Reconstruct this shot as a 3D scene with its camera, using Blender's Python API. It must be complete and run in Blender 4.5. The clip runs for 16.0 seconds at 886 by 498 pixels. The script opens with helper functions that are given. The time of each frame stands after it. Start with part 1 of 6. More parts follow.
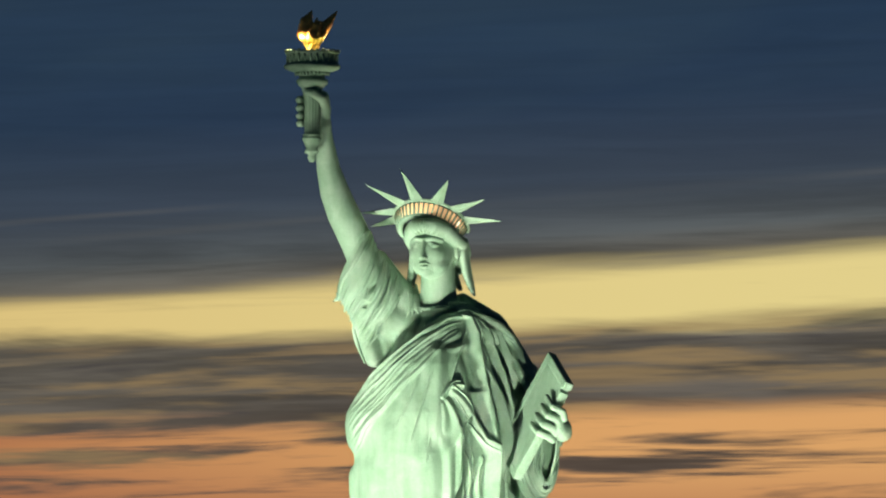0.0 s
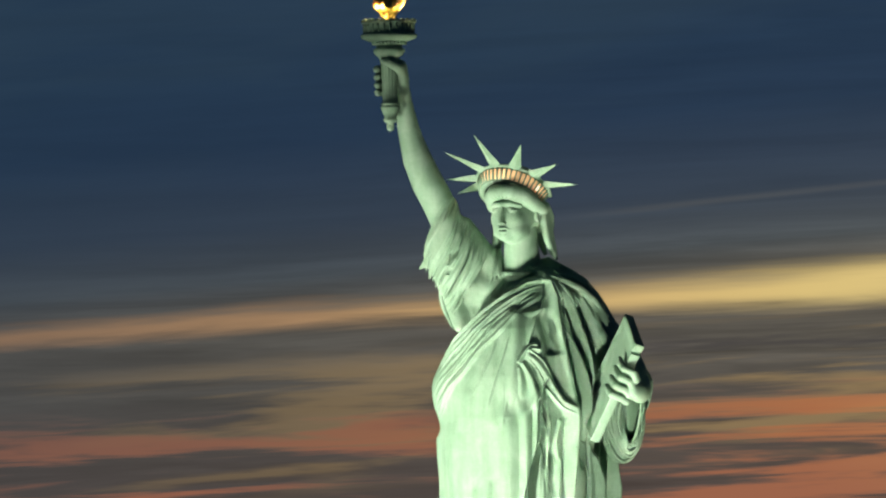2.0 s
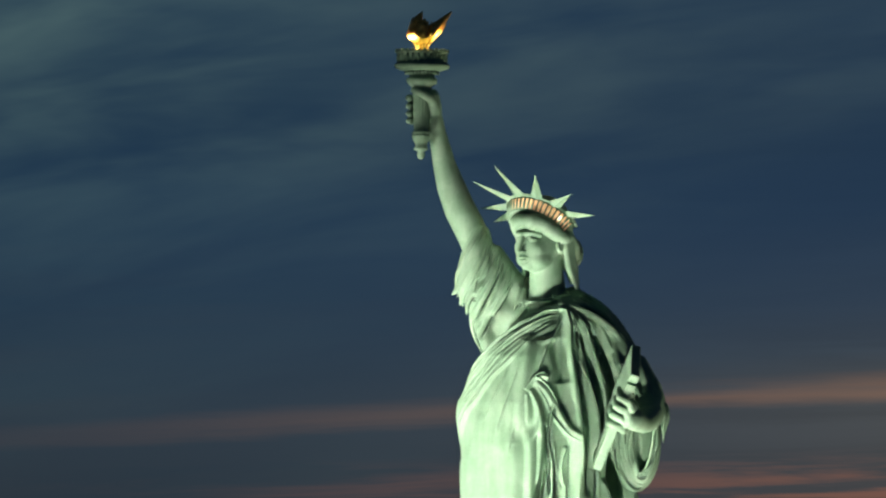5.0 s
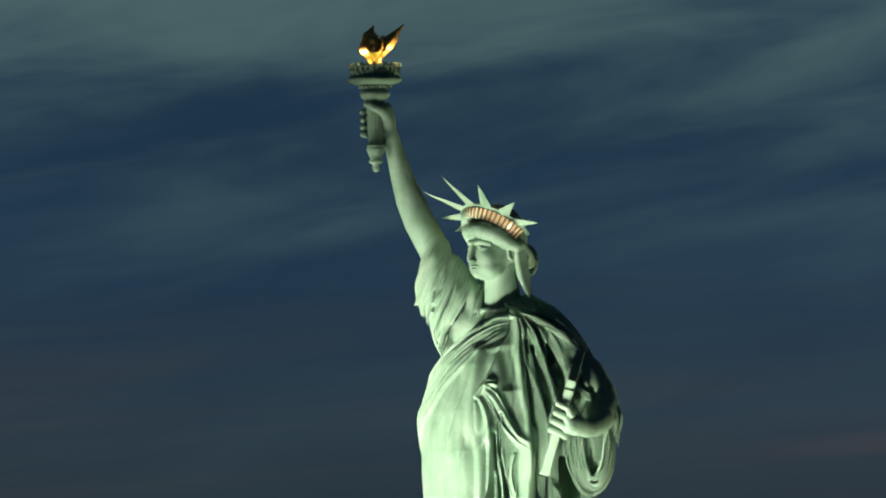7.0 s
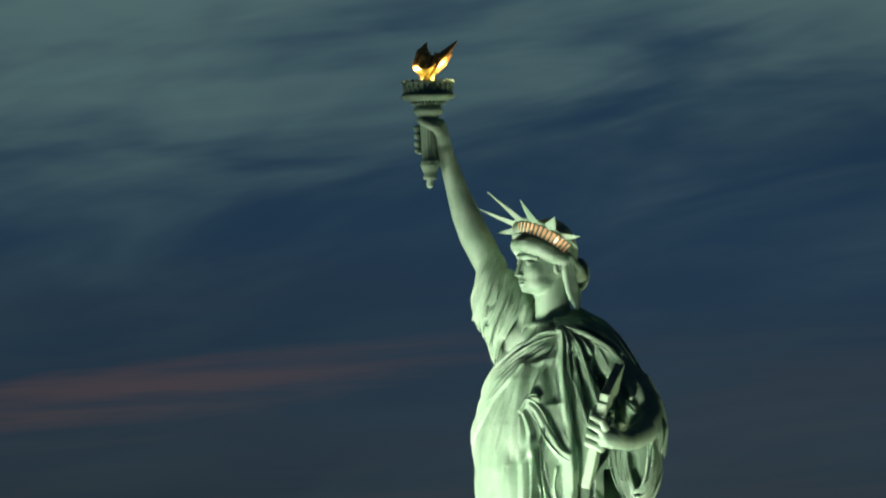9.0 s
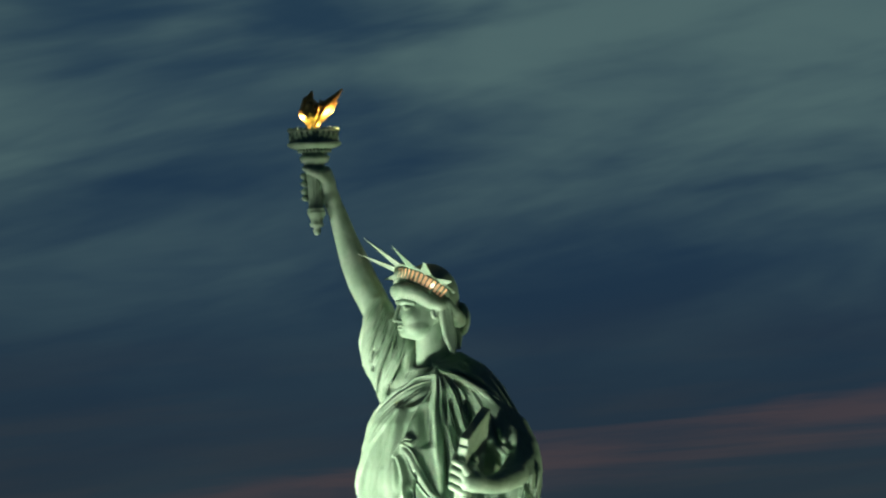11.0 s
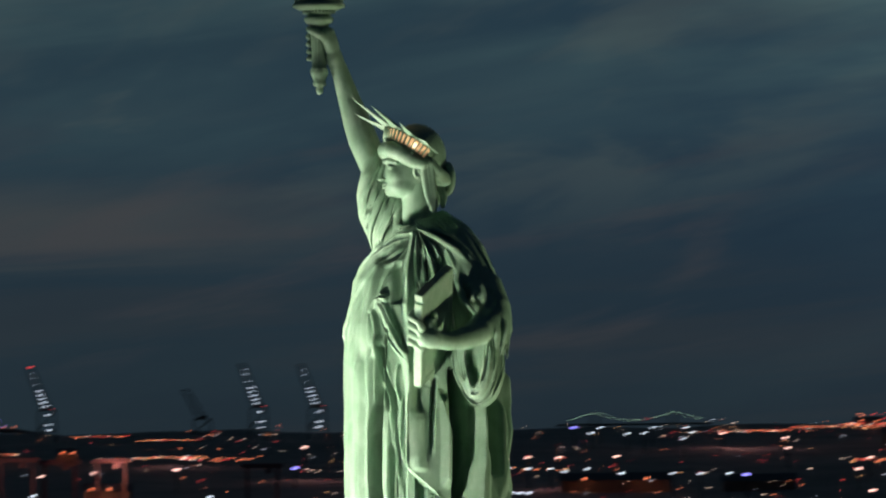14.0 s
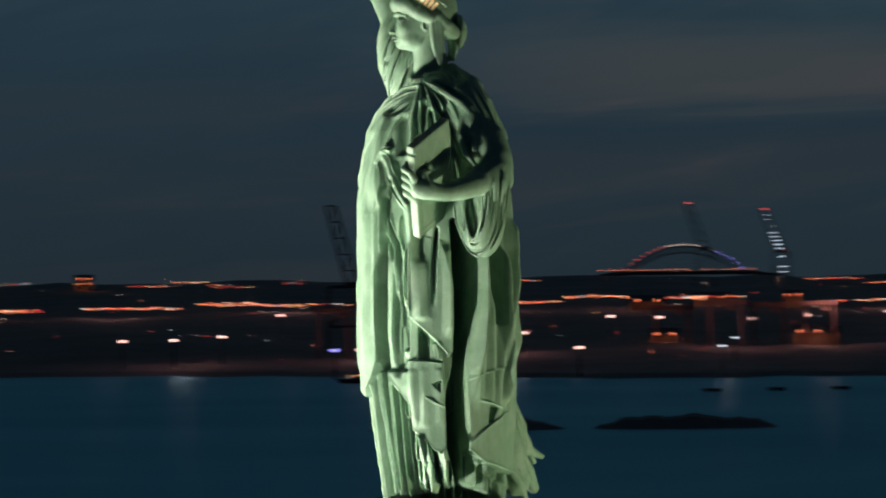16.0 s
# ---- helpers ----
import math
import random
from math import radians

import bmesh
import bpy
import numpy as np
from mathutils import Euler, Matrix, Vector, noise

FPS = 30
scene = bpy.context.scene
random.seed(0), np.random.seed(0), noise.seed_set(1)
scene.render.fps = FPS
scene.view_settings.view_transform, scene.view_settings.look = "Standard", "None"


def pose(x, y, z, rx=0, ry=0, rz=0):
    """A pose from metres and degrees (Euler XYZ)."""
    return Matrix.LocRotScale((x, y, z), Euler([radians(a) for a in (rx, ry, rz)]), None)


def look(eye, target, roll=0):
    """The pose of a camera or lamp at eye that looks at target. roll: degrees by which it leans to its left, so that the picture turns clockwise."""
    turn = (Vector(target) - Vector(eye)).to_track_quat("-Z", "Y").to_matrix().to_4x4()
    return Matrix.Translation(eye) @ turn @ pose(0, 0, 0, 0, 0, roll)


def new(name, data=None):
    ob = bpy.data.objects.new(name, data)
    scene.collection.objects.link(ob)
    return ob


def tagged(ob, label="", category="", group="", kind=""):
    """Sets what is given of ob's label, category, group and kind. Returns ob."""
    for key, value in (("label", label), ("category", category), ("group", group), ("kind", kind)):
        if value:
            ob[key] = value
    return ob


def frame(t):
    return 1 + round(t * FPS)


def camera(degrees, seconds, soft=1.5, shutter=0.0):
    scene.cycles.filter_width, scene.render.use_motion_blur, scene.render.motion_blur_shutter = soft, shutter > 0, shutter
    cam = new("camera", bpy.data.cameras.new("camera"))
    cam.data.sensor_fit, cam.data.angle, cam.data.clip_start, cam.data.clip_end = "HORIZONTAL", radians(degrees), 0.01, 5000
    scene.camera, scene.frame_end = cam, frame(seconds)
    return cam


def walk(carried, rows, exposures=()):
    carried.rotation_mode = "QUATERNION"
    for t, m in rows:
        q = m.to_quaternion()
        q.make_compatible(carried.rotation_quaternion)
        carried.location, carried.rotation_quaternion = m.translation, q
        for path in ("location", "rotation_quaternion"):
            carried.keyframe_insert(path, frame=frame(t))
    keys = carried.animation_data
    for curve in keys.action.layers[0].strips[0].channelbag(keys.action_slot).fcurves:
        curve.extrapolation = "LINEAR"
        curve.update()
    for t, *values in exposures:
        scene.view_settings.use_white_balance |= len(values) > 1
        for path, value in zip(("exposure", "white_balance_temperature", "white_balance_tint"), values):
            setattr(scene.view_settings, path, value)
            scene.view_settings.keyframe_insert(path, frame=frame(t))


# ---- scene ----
# ---------------------------------------------------------------- camera
cam = camera(8.0, 16.0, soft=2.1, shutter=0.65)
# seconds, eye, pitch, heading, lean
ROWS = [
    (0.0, 153.07, -366.21, 63.74, 2.099, 22.569, 0.123),
    (0.5, 165.62, -361.36, 63.76, 2.127, 24.682, -0.256),
    (1.0, 177.67, -356.15, 63.79, 1.914, 26.802, -0.671),
    (1.5, 189.12, -350.71, 63.81, 1.797, 28.789, -0.902),
    (2.0, 200.12, -345.10, 63.82, 1.772, 30.762, -1.019),
    (2.5, 211.43, -339.13, 63.84, 1.825, 32.833, -1.073),
    (3.0, 222.74, -333.01, 63.84, 2.064, 34.940, -1.172),
    (3.5, 234.08, -326.49, 63.85, 2.120, 36.965, -1.087),
    (4.0, 245.42, -319.46, 63.85, 1.915, 38.836, -0.448),
    (4.5, 256.78, -311.73, 63.85, 1.884, 40.626, 0.111),
    (5.0, 267.90, -303.38, 63.85, 1.980, 42.355, 0.652),
    (5.2, 272.33, -299.85, 63.85, 2.027, 43.056, 0.712),
    (7.3, 313.86, -260.00, 63.84, 2.051, 50.930, -1.006),
    (7.5, 317.09, -256.31, 63.83, 2.037, 51.675, -0.987),
    (8.0, 324.61, -247.37, 63.83, 1.947, 53.477, -0.985),
    (8.2, 327.50, -243.77, 63.82, 1.954, 54.180, -0.952),
    (10.3, 358.08, -198.94, 63.65, 2.638, 61.413, -2.201),
    (10.5, 361.23, -193.76, 63.61, 2.623, 62.068, -2.150),
    (11.0, 368.53, -181.33, 63.50, 2.614, 63.695, -2.021),
    (11.5, 375.07, -169.94, 63.38, 2.506, 65.338, -1.585),
    (12.0, 381.14, -159.33, 63.26, 2.375, 66.876, -1.356),
    (12.5, 387.11, -149.12, 63.14, 2.185, 68.431, -1.165),
    (13.0, 393.10, -138.84, 63.06, 1.781, 70.119, -1.138),
    (13.5, 399.02, -127.62, 63.04, 1.552, 72.028, -1.019),
    (14.0, 404.38, -116.23, 63.05, 1.354, 73.785, -0.691),
    (14.5, 409.15, -104.51, 63.06, 0.735, 75.385, -0.324),
    (15.0, 413.70, -91.48, 63.09, 0.131, 77.152, -0.645),
    (15.5, 417.78, -78.48, 63.09, -0.018, 79.104, -0.725),
    (16.0, 421.33, -65.65, 63.05, 0.001, 81.096, -0.678),
]
walk(cam, [(t, pose(x, y, z, 90 + p, 0, w) @ pose(0, 0, 0, 0, 0, lean)) for t, x, y, z, p, w, lean in ROWS])


# ---------------------------------------------------------------- node helpers
class Nodes:
    """Short ways to write node trees."""

    def __init__(self, tree):
        self.t = tree
        tree.nodes.clear()

    def add(self, kind, **values):
        n = self.t.nodes.new(kind)
        for key, value in values.items():
            if key == "op":
                n.operation = value
            elif key == "blend":
                n.data_type, n.blend_type = "RGBA", value
            elif key == "dims":
                n.noise_dimensions = value
        return n

    def put(self, socket, value):
        if hasattr(value, "is_output"):
            self.t.links.new(value, socket)
        else:
            socket.default_value = value

    def math(self, op, a, b=0.0, c=0.0, clamp=False):
        n = self.add("ShaderNodeMath", op=op)
        n.use_clamp = clamp
        for s, v in zip(n.inputs, (a, b, c)):
            self.put(s, v)
        return n.outputs[0]

    def smooth(self, v, lo, hi, to0=0.0, to1=1.0):
        n = self.add("ShaderNodeMapRange")
        n.interpolation_type = "SMOOTHSTEP"
        for k, q in enumerate((v, lo, hi, to0, to1)):
            self.put(n.inputs[k], q)
        return n.outputs[0]

    def mix(self, f, a, b, blend="MIX"):
        n = self.add("ShaderNodeMix", blend=blend)
        self.put(n.inputs[0], f)
        self.put(n.inputs[6], a)
        self.put(n.inputs[7], b)
        return n.outputs[2]

    def noise(self, vec, scale, detail=4.0, rough=0.55, distort=0.0):
        n = self.add("ShaderNodeTexNoise")
        if vec is not None:
            self.put(n.inputs["Vector"], vec)
        for k, q in (("Scale", scale), ("Detail", detail), ("Roughness", rough), ("Distortion", distort)):
            self.put(n.inputs[k], q)
        return n.outputs["Fac"]

    def ramp(self, f, stops):
        n = self.add("ShaderNodeValToRGB")
        e = n.color_ramp.elements
        while len(e) < len(stops):
            e.new(0.5)
        for q, (p, col) in zip(e, stops):
            q.position, q.color = p, (*col, 1)
        self.put(n.inputs[0], f)
        return n.outputs[0]

    def combine(self, x, y, z):
        n = self.add("ShaderNodeCombineXYZ")
        for s, v in zip(n.inputs, (x, y, z)):
            self.put(s, v)
        return n.outputs[0]


# ---------------------------------------------------------------- sky after sunset
world = bpy.data.worlds.new("dusk_sky")
scene.world = world
world.use_nodes = True
W = Nodes(world.node_tree)
sep = W.add("ShaderNodeSeparateXYZ")
W.put(sep.inputs[0], W.add("ShaderNodeTexCoord").outputs["Generated"])
sx, sy, sz = sep.outputs
DEG = 57.29578
elev = W.math("MULTIPLY", W.math("ARCSINE", sz), DEG)
head = W.math("MULTIPLY", W.math("ARCTAN2", W.math("MULTIPLY", sx, -1.0), sy), DEG)
# long thin streaks: stretched along the horizon, sloping down away from the sunset
away = W.math("SUBTRACT", head, 22.6)
s1 = W.math("MULTIPLY_ADD", away, 0.066, elev)
s2 = W.math("MULTIPLY_ADD", away, 0.030, elev)
streak = W.noise(W.combine(W.math("MULTIPLY", head, 0.085), s1, 3.1), 1.9, 6.0, 0.55, 0.25)
fine = W.noise(W.combine(W.math("MULTIPLY", head, 0.14), W.math("MULTIPLY", s2, 2.4), 7.7), 1.7, 7.0, 0.62, 0.45)
rising = W.math("MULTIPLY_ADD", away, 0.15, elev)
soft_ = W.noise(W.combine(W.math("MULTIPLY", head, 0.16), W.math("MULTIPLY", rising, 0.75), 1.7), 1.0, 7.0, 0.58, 0.6)
wisp = W.noise(W.combine(W.math("MULTIPLY", head, 0.36), W.math("MULTIPLY", rising, 1.5), 5.2), 1.0, 3.6, 0.54, 0.5)
st0, fi0 = W.math("SUBTRACT", streak, 0.5), W.math("SUBTRACT", fine, 0.5)
near_sun = W.smooth(head, 46.0, 24.0)
# clear air above, dusky below
blue = W.ramp(W.math("MULTIPLY_ADD", elev, 0.16, 0.1), [(0.0, (0.018, 0.026, 0.036)), (0.18, (0.022, 0.034, 0.050)), (0.34, (0.016, 0.032, 0.056)), (0.50, (0.015, 0.035, 0.067)), (0.75, (0.018, 0.042, 0.076)), (1.0, (0.022, 0.049, 0.080))])
dim = W.math("ADD", W.math("MULTIPLY_ADD", W.smooth(head, 51.0, 56.0, 0.0, 0.14), W.smooth(head, 72.0, 66.0), 0.94), W.math("MULTIPLY", W.smooth(head, 62.0, 50.0), W.math("MULTIPLY", W.smooth(head, 32.0, 42.0, 0.0, 0.34), W.smooth(elev, 3.4, 1.4, 0.15, 1.0))))
haze = W.ramp(W.math("MULTIPLY", s1, 0.25), [(0.0, (0.100, 0.082, 0.070)), (0.28, (0.114, 0.101, 0.082)), (0.47, (0.130, 0.116, 0.090)), (0.54, (0.082, 0.092, 0.096)), (0.66, (0.044, 0.060, 0.086)), (0.85, (0.022, 0.042, 0.080)), (1.0, (0.019, 0.040, 0.078))])
blue = W.mix(W.smooth(head, 66.0, 76.0, 0.0, 0.65), blue, W.ramp(W.math("MULTIPLY_ADD", elev, 0.16, 0.1), [(0.0, (0.019, 0.028, 0.038)), (0.22, (0.021, 0.035, 0.048)), (0.40, (0.025, 0.044, 0.060)), (0.60, (0.034, 0.058, 0.070)), (1.0, (0.036, 0.064, 0.074))]))
sky = W.mix(near_sun, blue, haze)
uneven = W.math("ADD", W.smooth(fine, 0.28, 0.72, 0.62, 1.42), W.math("MULTIPLY", st0, 0.5))
uneven = W.math("MULTIPLY_ADD", W.math("SUBTRACT", uneven, 1.0), W.smooth(s1, 2.7, 1.8, 0.24, 1.0), 1.0)
uneven = W.math("MULTIPLY_ADD", W.math("SUBTRACT", uneven, 1.0), near_sun, 1.0)
sky = W.mix(1.0, sky, W.combine(uneven, uneven, uneven), "MULTIPLY")
# tan and slate streaks below the clear band
bars = W.noise(W.combine(W.math("MULTIPLY", head, 0.20), W.math("MULTIPLY", W.math("MULTIPLY_ADD", away, 0.045, elev), 2.6), 9.3), 1.5, 7.0, 0.58, 0.35)
low_ = W.math("MULTIPLY", W.math("MULTIPLY", W.smooth(s1, 1.55, 1.25), W.smooth(s1, 0.1, 0.5)), W.smooth(head, 38.0, 27.0))
sky = W.mix(W.math("MULTIPLY", low_, W.smooth(bars, 0.45, 0.62, 0.0, 0.90)), sky, (0.29, 0.200, 0.098, 1))
sky = W.mix(W.math("MULTIPLY", low_, W.smooth(bars, 0.43, 0.33, 0.0, 0.80)), sky, (0.066, 0.060, 0.058, 1))
# thin high cloud, pale grey-green
veiled = W.math("MULTIPLY_ADD", wisp, 0.54, W.math("MULTIPLY", soft_, 0.46))
lift = W.math("MULTIPLY", W.smooth(elev, 2.6, 4.4, 0.0, W.smooth(head, 56.0, 60.0, 0.06, 0.19)), W.math("MULTIPLY_ADD", W.smooth(head, 64.5, 63.0), 1.0, W.math("MULTIPLY", W.smooth(head, 66.5, 68.5), W.smooth(head, 71.5, 70.0))))
pale = W.math("MULTIPLY", W.smooth(W.math("ADD", veiled, lift), 0.37, 0.74), W.smooth(elev, 1.2, 4.1, 0.08, 0.95))
pale = W.math("MULTIPLY", pale, W.smooth(head, 34.0, 52.0, 0.10, 1.0))
pale = W.math("MULTIPLY", pale, W.smooth(head, 69.0, 72.5, 1.0, 0.55))
sky = W.mix(pale, sky, (0.088, 0.139, 0.143, 1))
dusk = W.math("MULTIPLY", W.smooth(streak, 0.44, 0.62), W.smooth(elev, 2.6, 0.6))
dusk = W.math("MULTIPLY", dusk, W.smooth(head, 38.0, 55.0))
sky = W.mix(W.math("MULTIPLY", dusk, 0.22), sky, (0.050, 0.044, 0.046, 1))
climb = W.math("SUBTRACT", W.math("MULTIPLY_ADD", W.math("SUBTRACT", head, 66.3), 0.100, elev), 0.40)
climb = W.math("ADD", climb, W.math("ADD", W.math("MULTIPLY", fi0, 0.45), W.math("MULTIPLY", W.math("SUBTRACT", wisp, 0.5), 0.35)))
rose = W.math("MULTIPLY", W.smooth(climb, -0.42, -0.02), W.smooth(climb, 0.20, 0.04))
rose = W.math("MULTIPLY", rose, W.math("MULTIPLY", W.smooth(head, 55.5, 59.5), W.smooth(head, 70.0, 64.5)))
sky = W.mix(W.math("MULTIPLY", rose, W.smooth(fine, 0.30, 0.6, 0.15, 0.55)), sky, (0.092, 0.054, 0.056, 1))
veil = W.math("MULTIPLY", W.smooth(W.math("MULTIPLY_ADD", fi0, 0.8, elev), 1.05, 1.5), W.smooth(W.math("MULTIPLY_ADD", st0, 0.8, elev), 2.2, 1.7))
veil = W.math("MULTIPLY", veil, W.math("MULTIPLY", W.smooth(head, 73.5, 77.0), W.smooth(head, 82.5, 79.0)))
sky = W.mix(W.math("MULTIPLY", veil, 0.45), sky, (0.088, 0.080, 0.076, 1))
# patches of pale and rosy cloud over the far shore
patch = W.noise(W.combine(W.math("MULTIPLY", head, 0.30), W.math("MULTIPLY", rising, 1.0), 12.4), 1.0, 5.0, 0.55, 0.5)
over = W.math("MULTIPLY", W.smooth(head, 67.5, 72.0), W.smooth(head, 84.0, 80.0))
sky = W.mix(W.math("MULTIPLY", W.math("MULTIPLY", over, W.smooth(elev, 1.0, 2.4)), W.smooth(patch, 0.47, 0.64, 0.0, 0.42)), sky, (0.088, 0.100, 0.098, 1))
blush = W.noise(W.combine(W.math("MULTIPLY", head, 0.34), W.math("MULTIPLY", rising, 1.7), 21.8), 1.0, 5.0, 0.55, 0.4)
sky = W.mix(W.math("MULTIPLY", W.math("MULTIPLY", over, W.math("MULTIPLY", W.smooth(elev, 0.1, 0.7), W.smooth(elev, 3.0, 1.8))), W.smooth(blush, 0.50, 0.70, 0.0, 0.34)), sky, (0.078, 0.062, 0.067, 1))
dim = W.math("MULTIPLY", dim, W.smooth(head, 44.0, 50.0, 1.0, 0.92))
sky = W.mix(1.0, sky, W.combine(W.math("MULTIPLY", dim, W.smooth(head, 38.0, 48.0, 1.0, 0.88)), dim, dim), "MULTIPLY")
# low streaks of orange and rose light
edge_o = W.math("ADD", s2, W.math("ADD", W.math("MULTIPLY", st0, 0.30), W.math("MULTIPLY", fi0, 0.16)))
orange = W.math("MULTIPLY", W.smooth(edge_o, 0.74, 0.46), W.smooth(W.math("ADD", W.math("MULTIPLY_ADD", st0, 0.5, fine), W.smooth(head, 27.0, 19.0, 0.0, 0.10)), 0.45, 0.60, 0.03, 0.95))
orange = W.math("MULTIPLY", orange, W.math("MULTIPLY", W.smooth(head, 47.0, 33.0), W.smooth(head, 30.0, 22.0, 0.86, 1.0)))
tint = W.ramp(W.smooth(head, 20.0, 36.0), [(0.0, (0.74, 0.38, 0.14)), (0.45, (0.43, 0.155, 0.062)), (1.0, (0.19, 0.090, 0.066))])
tint = W.mix(W.smooth(elev, 0.3, -0.6, 0.0, 0.8), tint, (0.36, 0.13, 0.07, 1))
sky = W.mix(orange, sky, tint)
# two faint threads of high cloud above the clear band
thread = W.math("MULTIPLY_ADD", away, 0.0875, W.math("MULTIPLY_ADD", fi0, 0.05, elev))
for height, width, first, last in ((2.46, 0.055, 17.0, 26.5), (2.66, 0.045, 24.0, 30.0)):
    line_ = W.math("MULTIPLY", W.smooth(thread, height - width, height), W.smooth(thread, height + width, height))
    line_ = W.math("MULTIPLY", line_, W.math("MULTIPLY", W.smooth(head, first, first + 1.5), W.smooth(head, last, last - 1.5)))
    sky = W.mix(W.math("MULTIPLY", line_, W.smooth(streak, 0.36, 0.56, 0.05, 0.30)), sky, (0.125, 0.122, 0.112, 1))
# the clear yellow band between two banks of cloud
wob = W.math("ADD", s1, W.math("ADD", W.math("MULTIPLY", st0, 0.34), W.math("MULTIPLY", fi0, 0.26)))
low_edge = W.smooth(head, 18.5, 35.0, 1.27, 1.77)
band = W.math("MULTIPLY", W.smooth(wob, W.math("SUBTRACT", low_edge, 0.10), W.math("ADD", low_edge, 0.12)), W.smooth(wob, 1.98, 1.72))
band = W.math("MULTIPLY", band, W.smooth(head, 49.0, 33.0))
band = W.math("MULTIPLY", band, W.smooth(fine, 0.22, 0.50, 0.62, 1.0))
gold_ = W.ramp(W.smooth(head, 18.0, 40.0), [(0.0, (0.76, 0.63, 0.26)), (0.4, (0.70, 0.52, 0.20)), (0.7, (0.50, 0.29, 0.14)), (1.0, (0.30, 0.155, 0.090))])
sky = W.mix(band, sky, gold_)
back_side = W.smooth(head, 10.0, -50.0)
sky = W.mix(back_side, sky, (0.010, 0.017, 0.028, 1))
top = W.smooth(elev, 6.0, 30.0)
sky = W.mix(top, sky, (0.008, 0.016, 0.028, 1))
bg = W.add("ShaderNodeBackground")
W.put(bg.inputs[0], sky)
bg.inputs[1].default_value = 1.0
W.put(W.add("ShaderNodeOutputWorld").inputs[0], bg.outputs[0])

# ---------------------------------------------------------------- floodlights round the fort, lamps at the flame
BASE = 46.0


def flood(x, y, z, aim, watts, colour, size=0.6, angle=43):
    lamp = bpy.data.lights.new("floodlight", "SPOT")
    lamp.energy, lamp.color, lamp.shadow_soft_size = watts, colour, size
    lamp.spot_size, lamp.spot_blend = radians(angle), 1.0
    ob = new("floodlight_beam", lamp)
    ob.matrix_world = look((x, y, z), aim)
    return ob


COOL = (1.0, 0.96, 0.79)
WARM = (0.95, 0.95, 0.62)
FLOODS = [(-23, -76, 3.4, (0, 0, 52), 13.4e5, COOL), (39, -68, 3.4, (0, 0, 63), 5.7e5, COOL, 0.6, 25), (31, 74, 3.4, (2, 2, 59), 2.7e5, WARM, 0.6, 38), (-68, -42, 3.4, (0, 0, 52), 3.2e5, COOL)]
for f in FLOODS:
    flood(*f)

# ---------------------------------------------------------------- materials
def material(name, colour=(0.5, 0.5, 0.5), rough=0.6, metal=0.0):
    m = bpy.data.materials.new(name)
    m.use_nodes = True
    k = Nodes(m.node_tree)
    p = k.add("ShaderNodeBsdfPrincipled")
    k.put(k.add("ShaderNodeOutputMaterial").inputs[0], p.outputs[0])
    p.inputs["Base Color"].default_value = (*colour, 1)
    p.inputs["Roughness"].default_value = rough
    p.inputs["Metallic"].default_value = metal
    return m, k, p


def bump(k, p, height, strength, distance):
    b = k.add("ShaderNodeBump")
    k.put(b.inputs["Height"], height)
    b.inputs["Strength"].default_value, b.inputs["Distance"].default_value = strength, distance
    k.put(p.inputs["Normal"], b.outputs[0])


# verdigris copper: pale green with darker runs of weathering
PATINA, k, p = material("verdigris_copper", rough=0.62)
at = k.add("ShaderNodeTexCoord").outputs["Object"]
s3 = k.add("ShaderNodeSeparateXYZ")
k.put(s3.inputs[0], at)
runs = k.noise(k.combine(s3.outputs[0], s3.outputs[1], k.math("MULTIPLY", s3.outputs[2], 0.14)), 1.9, 8.0, 0.66)
blot = k.noise(at, 0.55, 6.0, 0.6, 0.6)
grain = k.noise(at, 9.0, 4.0, 0.6)
tone = k.math("MULTIPLY_ADD", blot, 0.60, k.math("MULTIPLY_ADD", runs, 0.40, k.math("MULTIPLY", grain, 0.22)))
col = k.ramp(tone, [(0.36, (0.075, 0.150, 0.093)), (0.47, (0.134, 0.240, 0.157)), (0.60, (0.174, 0.292, 0.203)), (0.80, (0.248, 0.360, 0.272))])
k.put(p.inputs["Base Color"], col)
k.put(p.inputs["Roughness"], k.math("MULTIPLY_ADD", blot, 0.25, 0.48))
bump(k, p, k.math("ADD", grain, k.math("MULTIPLY", runs, 1.8)), 0.42, 0.07)

GOLD, k, p = material("gilded_copper", (0.80, 0.46, 0.12), 0.30, 1.0)
at = k.add("ShaderNodeTexCoord").outputs["Object"]
gn = k.noise(at, 3.0, 5.0, 0.6, 0.4)
k.put(p.inputs["Base Color"], k.ramp(gn, [(0.3, (0.42, 0.20, 0.05)), (0.6, (0.85, 0.52, 0.15))]))
k.put(p.inputs["Roughness"], k.math("MULTIPLY_ADD", gn, 0.3, 0.2))
bump(k, p, gn, 0.5, 0.15)


def glow(name, colour, strength):
    m, k, p = material(name, colour, 0.4)
    p.inputs["Emission Color"].default_value = (*colour, 1)
    p.inputs["Emission Strength"].default_value = strength
    return m


WINDOW_LIGHT = glow("lit_crown_window", (1.0, 0.60, 0.32), 0.26)
BRIGHT_SPOT = glow("crown_bright_spot", (1.0, 0.84, 0.62), 1.6)


